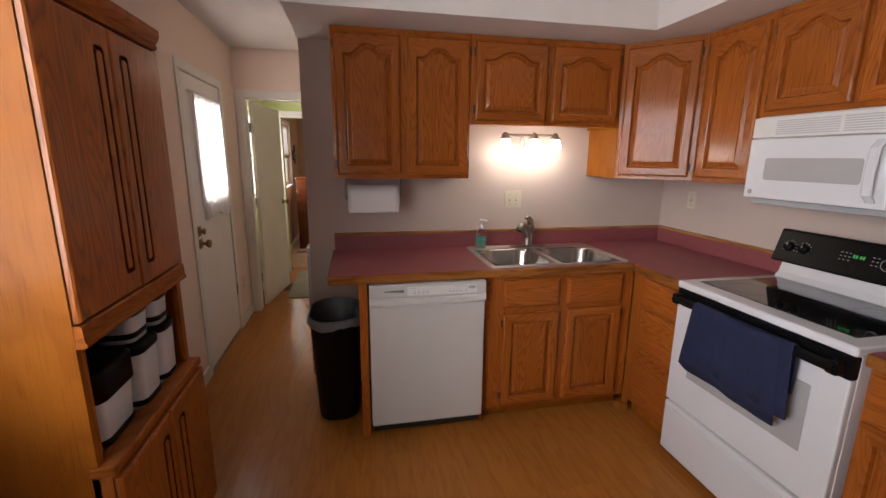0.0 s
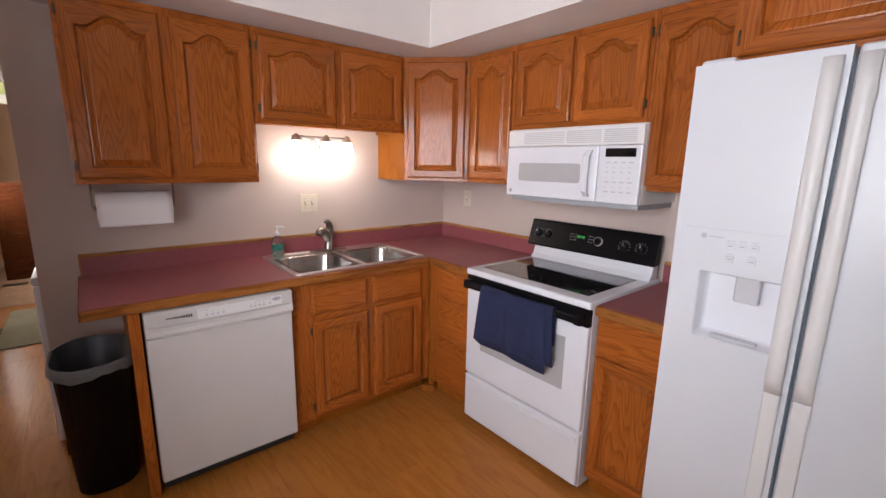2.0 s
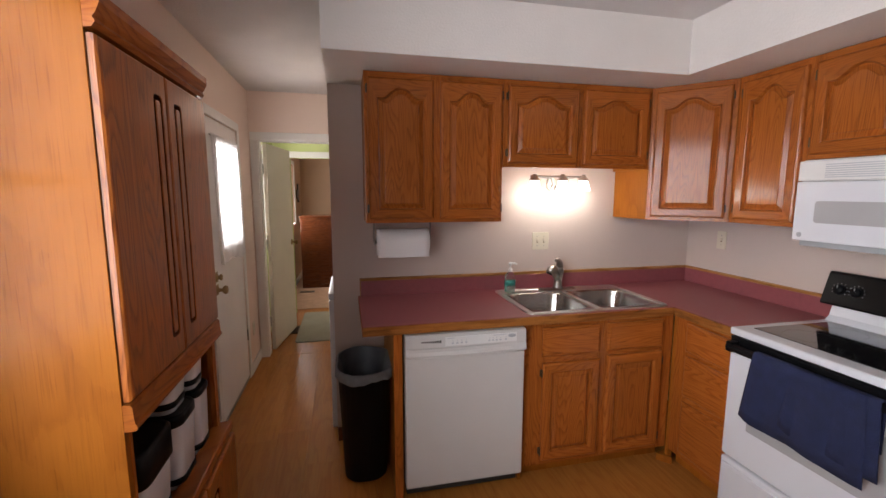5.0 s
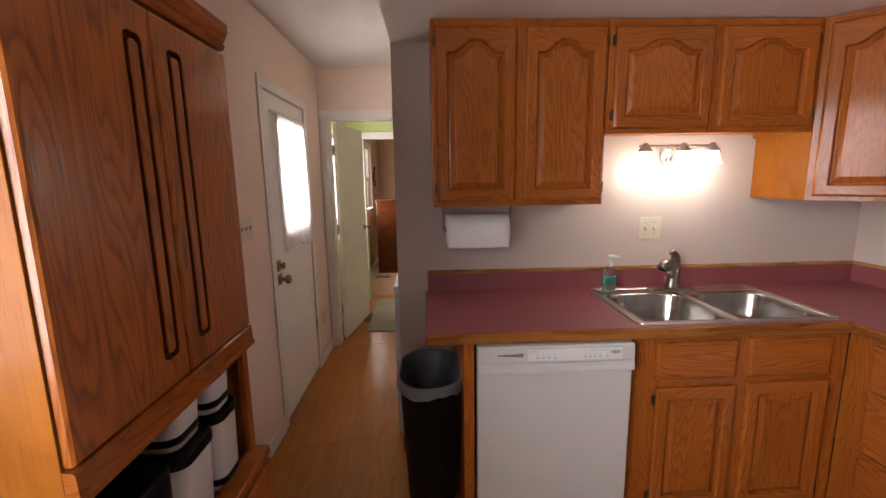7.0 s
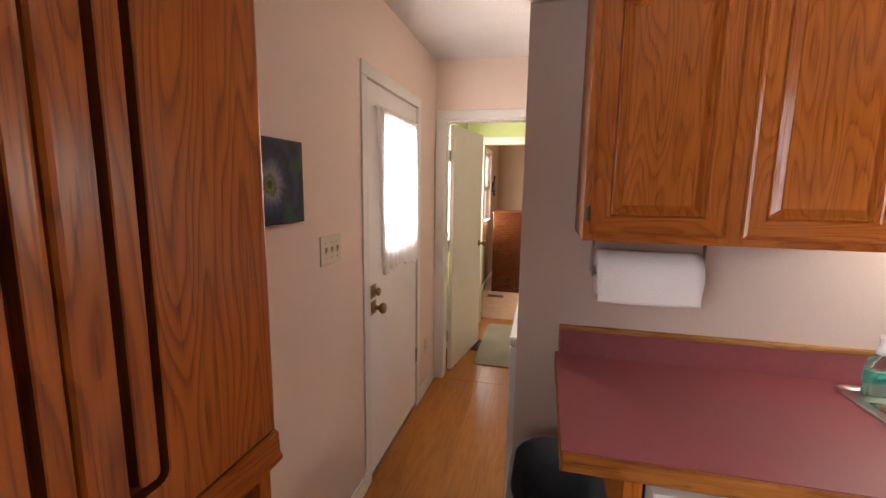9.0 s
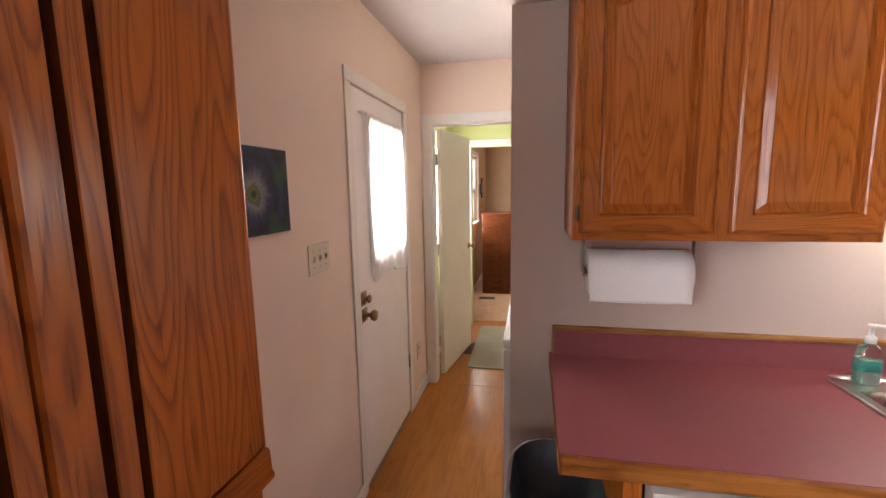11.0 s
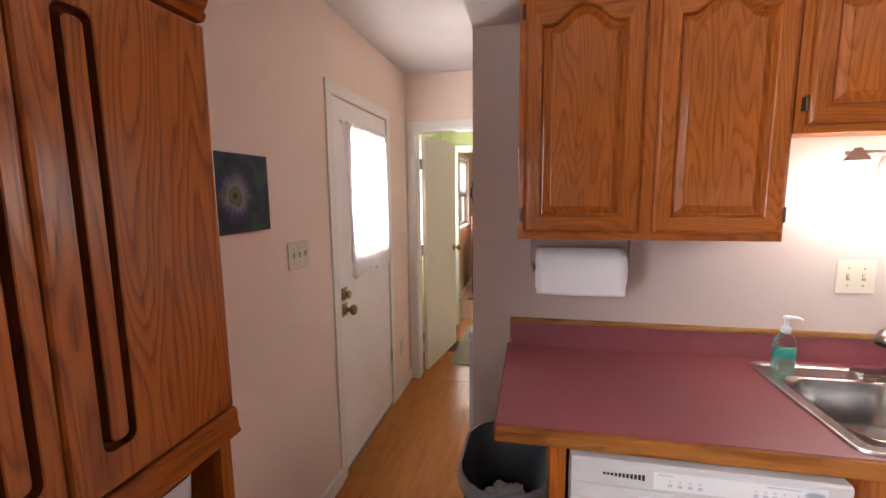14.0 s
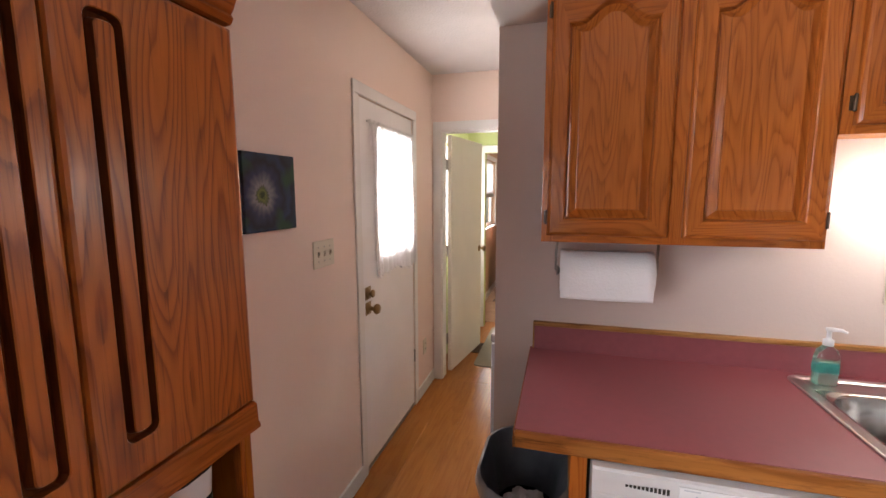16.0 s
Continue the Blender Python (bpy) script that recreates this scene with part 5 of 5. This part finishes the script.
def pantry():
    f, y0, y1, top = -2.836, -1.602, -0.968, 1.907
    th = thing("pantry_cupboard", (-3.0, -1.28, 0), "tall oak pantry cupboard with grooved doors and an open shelf", "cupboard")
    m = facing((f, 0, 0), (0, 1, 0), (-1, 0, 0))
    low = facing((-2.808, 0, 0), (0, 1, 0), (-1, 0, 0))
    block("side_panel", th, oak_side, LEFT + 0.002, f - 0.0005, y0, y0 + 0.018, 0.0, top - 0.01, 0.001)
    block("side_panel", th, oak_side, LEFT + 0.002, f - 0.0005, y1 - 0.018, y1, 0.0, top - 0.01, 0.001)
    block("back_panel", th, oak_side, LEFT + 0.002, LEFT + 0.01, y0 + 0.018, y1 - 0.018, 0.02, top - 0.01, 0)
    block("top_board", th, oak_side, LEFT + 0.002, f - 0.001, y0, y1, top - 0.01, top, 0.001)
    for z in (0.69, 1.05):
        block("shelf", th, oak_side, LEFT + 0.01, f - 0.02, y0 + 0.018, y1 - 0.018, z - 0.018, z, 0.001)
    for a, b in ((y0 + 0.0185, y0 + 0.032), (y1 - 0.032, y1 - 0.0185)):
        block("stile", th, oak, a, b, 0, 0.02, 0.70, top - 0.01, 0.002, m=m)
    # crown and belt mouldings
    for name, z, prof in (("crown_moulding", 1.838, ((0, 0), (-0.014, 0.002), (-0.020, 0.012), (-0.016, 0.020), (-0.022, 0.028), (-0.030, 0.046), (-0.030, 0.066), (0, 0.067))),
                          ("belt_moulding", 1.030, ((0, 0), (-0.020, 0.0), (-0.025, 0.004), (-0.025, 0.012), (-0.021, 0.017), (-0.019, 0.054), (-0.014, 0.058), (0, 0.059)))):
        bm = bmesh.new()
        loft(bm, [[m @ Vector((u, y, z + dz)) for y, dz in prof] for u in (y0, y1 + 0.002)], smooth=False)
        part(name, bm, oak_level, th)
    split = -1.287
    grooved_door(th, m, y0 + 0.004, split - 0.002, 1.094, 1.830, -1.361, -1.323)
    grooved_door(th, m, split + 0.002, y1 - 0.004, 1.094, 1.830, -1.233, -1.193)
    # lower cupboard, standing a little proud
    for a, b in ((y0, y0 + 0.03), (y1 - 0.03, y1)):
        block("lower_stile", th, oak, a, b, 0, 0.048, 0.0, 0.672, 0.002, m=low)
    block("ledge", th, oak_level, y0 - 0.004, y1 + 0.004, -0.012, 0.05, 0.672, 0.704, 0.006, m=low)
    block("plinth", th, oak_level, y0 + 0.03, y1 - 0.03, 0.02, 0.035, 0.0, 0.08, 0.001, m=low)
    grooved_door(th, low, y0 + 0.004, split - 0.002, 0.085, 0.662, -1.361, -1.323)
    grooved_door(th, low, split + 0.002, y1 - 0.004, 0.085, 0.662, -1.233, -1.193)


pantry()


def canister(x, y, z, w, h, lid_h, label):
    """Rounded plastic food box with a dark lid."""
    th = thing("food_canister", (x, y, z), label, "canister", "canisters in the pantry")
    bm = bmesh.new()
    loft(bm, [rounded(x, y, w * k, w * k, 0.03, z + q) for k, q in ((0.86, 0.0), (0.90, 0.004), (0.97, h - lid_h), (0.97, h - lid_h + 0.002))])
    part("tub", bm, enamel, th)
    bm = bmesh.new()
    q = h - lid_h + 0.002
    loft(bm, [rounded(x, y, w * k, w * k, 0.034, z + q + d) for k, d in ((1.0, 0.0), (1.04, 0.004), (1.04, lid_h - 0.008), (0.98, lid_h), (0.90, lid_h - 0.004))])
    part("lid", bm, black_plastic, th, "black plastic lid")
    bm = bmesh.new()
    loft(bm, [rounded(x, y, w * 0.90, w * 0.90, 0.03, z + d) for d in (0.016, 0.017, 0.033, 0.034)], cap0=False, cap1=False)
    loft(bm, [rounded(x, y, w * 0.935, w * 0.935, 0.03, z + d) for d in (0.016, 0.034)])
    part("foot_band", bm, black_plastic, th)


SHELF = 0.6905
canister(-2.935, -1.440, SHELF, 0.185, 0.235, 0.090, "large white canister with a deep black lid on the pantry shelf")
canister(-2.905, -1.255, SHELF, 0.140, 0.222, 0.035, "white canister with a black lid, lower in a stack")
canister(-2.912, -1.255, SHELF + 0.224, 0.125, 0.108, 0.025, "short white canister stacked on another one")
canister(-2.900, -1.095, SHELF, 0.118, 0.215, 0.025, "slim white canister with a black lid, lower in a stack")
canister(-2.905, -1.095, SHELF + 0.217, 0.110, 0.112, 0.025, "small white canister stacked on another one")


# ---- canvas, bin, mat, vents ----
def canvas():
    m = bpy.data.materials.new("flower_painting")
    m.use_nodes = True
    nt = m.node_tree
    nodes, link = nt.nodes, nt.links.new
    b = nodes["Principled BSDF"]
    b.inputs["Roughness"].default_value = 0.6
    co = nodes.new("ShaderNodeTexCoord")
    sep = nodes.new("ShaderNodeSeparateXYZ")
    link(co.outputs["Object"], sep.inputs[0])

    def calc(op, a, c=0.0):
        n = nodes.new("ShaderNodeMath")
        n.operation = op
        for k, v in enumerate((a, c)):
            if isinstance(v, (int, float)):
                n.inputs[k].default_value = v
            else:
                link(v, n.inputs[k])
        return n.outputs[0]

    u, v = calc("ADD", sep.outputs[1], 0.045), calc("ADD", sep.outputs[2], 0.005)
    r = calc("SQRT", calc("ADD", calc("MULTIPLY", u, u), calc("MULTIPLY", v, v)))
    petals = calc("MULTIPLY", calc("SINE", calc("MULTIPLY", calc("ARCTAN2", v, u), 17.0)), 0.0035)
    n = nodes.new("ShaderNodeTexNoise")
    n.inputs["Scale"].default_value, n.inputs["Detail"].default_value = 22, 5
    link(co.outputs["Object"], n.inputs["Vector"])
    rad = calc("ADD", calc("ADD", r, petals), calc("MULTIPLY", calc("SUBTRACT", n.outputs["Fac"], 0.5), 0.05))
    ramp = nodes.new("ShaderNodeValToRGB")
    e = ramp.color_ramp.elements
    e[0].position, e[0].color = 0.0, (0.02, 0.05, 0.01, 1)
    e[1].position, e[1].color = 1.0, (0.012, 0.03, 0.06, 1)
    for p, c in ((0.05, (0.03, 0.05, 0.01)), (0.09, (0.17, 0.21, 0.05)), (0.14, (0.06, 0.08, 0.03)), (0.19, (0.22, 0.22, 0.24)), (0.28, (0.11, 0.12, 0.16)), (0.40, (0.02, 0.028, 0.09)), (0.56, (0.006, 0.010, 0.028)), (0.72, (0.012, 0.035, 0.10)), (0.82, (0.006, 0.012, 0.03))):
        e.new(p).color = (*c, 1)
    link(calc("MULTIPLY", rad, 5.2), ramp.inputs[0])
    n2 = nodes.new("ShaderNodeTexNoise")
    n2.inputs["Scale"].default_value = 9
    link(co.outputs["Object"], n2.inputs["Vector"])
    mr = nodes.new("ShaderNodeMapRange")
    mr.inputs["From Min"].default_value, mr.inputs["From Max"].default_value = 0.52, 0.66
    link(n2.outputs["Fac"], mr.inputs["Value"])
    far = nodes.new("ShaderNodeMapRange")
    far.inputs["From Min"].default_value, far.inputs["From Max"].default_value = 0.075, 0.12
    link(r, far.inputs["Value"])
    mix = nodes.new("ShaderNodeMixRGB")
    link(calc("MULTIPLY", mr.outputs[0], far.outputs[0]), mix.inputs[0])
    link(ramp.outputs[0], mix.inputs[1])
    mix.inputs[2].default_value = (0.015, 0.07, 0.035, 1)
    link(mix.outputs[0], b.inputs["Base Color"])
    th = thing("canvas_picture", (LEFT, -0.39, 1.39), "small square canvas of a blue and white flower", "picture")
    block("canvas", th, m, LEFT + 0.001, LEFT + 0.022, -0.557, -0.288, 1.396, 1.656, 0.003)


canvas()


def bin_():
    cx, cy = -2.298, -0.345
    th = thing("rubbish_bin", (cx, cy, 0), "tall black plastic bin with a white liner", "rubbish bin")
    bm = bmesh.new()
    loft(bm, [rounded(cx, cy + o, w, d, r, z) for w, d, r, z, o in ((0.215, 0.27, 0.085, 0.0, 0.05), (0.225, 0.28, 0.09, 0.006, 0.05), (0.268, 0.40, 0.128, 0.600, 0), (0.284, 0.42, 0.136, 0.605, 0), (0.284, 0.42, 0.136, 0.637, 0), (0.272, 0.408, 0.13, 0.640, 0), (0.262, 0.398, 0.125, 0.600, 0), (0.21, 0.265, 0.085, 0.02, 0.05))])
    part("bucket", bm, black_matte, th)
    bm = bmesh.new()
    rows_ = []
    for k, (w, d, z) in enumerate(((0.19, 0.28, 0.45), (0.245, 0.375, 0.615), (0.270, 0.406, 0.648), (0.290, 0.426, 0.646), (0.297, 0.433, 0.626), (0.299, 0.435, 0.603))):
        loop = rounded(cx, cy, w, d, min(w, d) / 2 - 0.008, z, 10)
        for j, p in enumerate(loop):
            q = 0.003 * math.sin(j * 2.1) + 0.009 * math.sin(j * 0.55 + 1)
            p.z += q if k >= 4 else 0.2 * q
            out = (p - Vector((cx, cy, p.z))).normalized()
            loop[j] = p + out * 0.0015 * math.sin(j * 3.7 + k)
        rows_.append(loop)
    loft(bm, rows_[2:], False, False)
    part("liner", bm, liner, th, "thin white bin liner")
    # same liner inside the bin, its shade put into a dark grey
    bm = bmesh.new()
    loft(bm, rows_[:3], False, False)
    part("liner_inside", bm, material("liner_inside_shaded", (0.075, 0.085, 0.10), 0.4, bump=0.6, bump_scale=25, vary=0.25, vary_scale=12), th, "inner side of the liner, coloured dark for the shade in the bin")
    bm = bmesh.new()
    bmesh.ops.create_icosphere(bm, subdivisions=4, radius=0.1)
    for v in bm.verts:
        s = 0.72 + 0.35 * (noise.noise(v.co * 22) + 0.5 * noise.noise(v.co * 50))
        v.co = Vector((cx + v.co.x * s * 0.85, cy + v.co.y * s, 0.47 + v.co.z * s * 0.6))
    part("crumpled_bag", bm, curtain_cloth, th, "crumpled plastic bag")


bin_()


def rug():
    bm = bmesh.new()
    loft(bm, [rounded(-2.61, 2.43, 0.62, 1.12, 0.05, z) for z in (0.001, 0.010)] + [rounded(-2.61, 2.43, 0.61, 1.11, 0.045, 0.012)], smooth=False)
    tagged(mesh_object("floor_mat", bm, mat_cloth), "grey-green floor mat lying on the laminate", "mat")


rug()


def floor_vent(x, y, lx, ly):
    th = thing("floor_vent", (x, y, 0), "brown slotted metal floor vent", "vent")
    block("frame", th, hinge_dark, x - lx / 2, x + lx / 2, y - ly / 2, y + ly / 2, 0.0005, 0.005, 0.001)
    for k in range(9):
        c = y - ly / 2 + ly * (k + 0.5) / 9
        block("slat", th, hinge_dark, x - lx / 2 + 0.012, x + lx / 2 - 0.012, c - 0.006, c + 0.006, 0.004, 0.007, 0)


floor_vent(-2.965, 2.32, 0.10, 0.28)
floor_vent(-2.99, 4.21, 0.22, 0.12)


# ---- laundry and far room ----
def washer():
    x0, x1, y0, y1, h = -2.490, -1.82, 0.135, 0.72, 0.905
    th = thing("washing_machine", ((x0 + x1) / 2, (y0 + y1) / 2, 0), "white top-loading washing machine", "washing machine")
    block("cabinet", th, enamel, x0, x1, y0, y1, 0.012, h - 0.045, 0.006)
    block("top", th, enamel, x0 - 0.004, x1, y0, y1, h - 0.042, h, 0.010)
    block("lid", th, enamel, x0 + 0.06, x1 - 0.17, y0 + 0.06, y1 - 0.06, h, h + 0.012, 0.005)
    block("console", th, enamel, x1 - 0.15, x1, y0, y1, h, h + 0.14, 0.015)
    for x in (x0 + 0.06, x1 - 0.06):
        for y in (y0 + 0.06, y1 - 0.06):
            bm = bmesh.new()
            lathe(bm, [(0.02, 0), (0.02, 0.014)], pose(x, y, 0), 10)
            part("foot", bm, black_matte, th)


washer()

th = thing("ceiling_light", (-2.28, 0.75, CEIL), "frosted dome ceiling light, switched on", "ceiling light")
bm = bmesh.new()
lathe(bm, [(0.13, 0.0), (0.13, -0.02), (0.115, -0.025)], pose(-2.28, 0.75, CEIL), 28)
part("rim", bm, bronze, th)
bm = bmesh.new()
lathe(bm, [(0.118, -0.02), (0.11, -0.05), (0.08, -0.085), (0.03, -0.105), (0.001, -0.108)], pose(-2.28, 0.75, CEIL), 28, cap0=False)
part("dome", bm, glowing("dome_glow", (1.0, 0.86, 0.68), 2.0), th).visible_shadow = False


def chest():
    x0, x1, y0, y1, h = -3.085, -2.42, 4.47, 5.0, 1.16
    th = thing("chest", ((x0 + x1) / 2, 4.73, 0), "plain dark reddish-brown wooden chest", "chest")
    block("carcass", th, chest_wood, x0, x1, y0 + 0.02, y1, 0.0, h - 0.025, 0.004)
    block("top", th, chest_wood, x0 - 0.012, x1 + 0.012, y0 - 0.005, y1 + 0.005, h - 0.025, h, 0.006)
    block("front_panel", th, chest_wood, x0 + 0.02, x1 - 0.02, y0 + 0.010, y0 + 0.022, 0.07, h - 0.05, 0.004)
    block("plinth", th, chest_wood, x0 + 0.004, x1 - 0.004, y0 + 0.006, y0 + 0.022, 0.0, 0.065, 0.003)


chest()
for z0, z1, y0, y1 in ((1.47, 1.68, 5.45, 5.60), (1.36, 1.45, 5.45, 5.62), (1.42, 1.58, 5.28, 5.40)):
    th = thing("picture_frame", (SIDE2, y0, z0), "small dark picture frame on the far wall", "picture frame", "small frames on the bedroom wall")
    block("frame", th, black_matte, SIDE2, SIDE2 + 0.02, y0, y1, z0, z1, 0.003)
    block("picture", th, mark_grey, SIDE2 + 0.019, SIDE2 + 0.022, y0 + 0.02, y1 - 0.02, z0 + 0.02, z1 - 0.02, 0)


# ---- floor planks ----
def planks():
    rng = random.Random(5)
    w, length = 0.193, 1.285
    meshes = {}
    x = SIDE2
    while x < 0.0:
        x2 = min(x + w, 0.0)
        for start, stop in ((REAR, FAR + 0.006), (FAR + 0.009, 3.2)):
            y = start - rng.random() * length
            while y < stop:
                a, b = max(y, start), min(y + length, stop)
                y += length
                if b - a < 0.03:
                    continue
                key = (round(x2 - x, 3), round(b - a, 3))
                if key not in meshes:
                    bm = bmesh.new()
                    lx, ly, g = x2 - x, b - a, 0.0002
                    loft(bm, [[Vector((sx * (lx / 2 - i), sy * (ly / 2 - i), z)) for sx, sy in ((-1, -1), (1, -1), (1, 1), (-1, 1))] for i, z in ((g, -0.006), (g, -0.0004), (g + 0.0004, 0.0))], smooth=False)
                    bmesh.ops.recalc_face_normals(bm, faces=bm.faces)
                    data = bpy.data.meshes.new("plank")
                    bm.to_mesh(data)
                    bm.free()
                    data.materials.append(laminate_floor)
                    meshes[key] = data
                ob = new("plank", meshes[key])
                ob.location = Vector(((x + x2) / 2, (a + b) / 2, 0)) - floor.location
                ob.parent = floor
        x += w


planks()
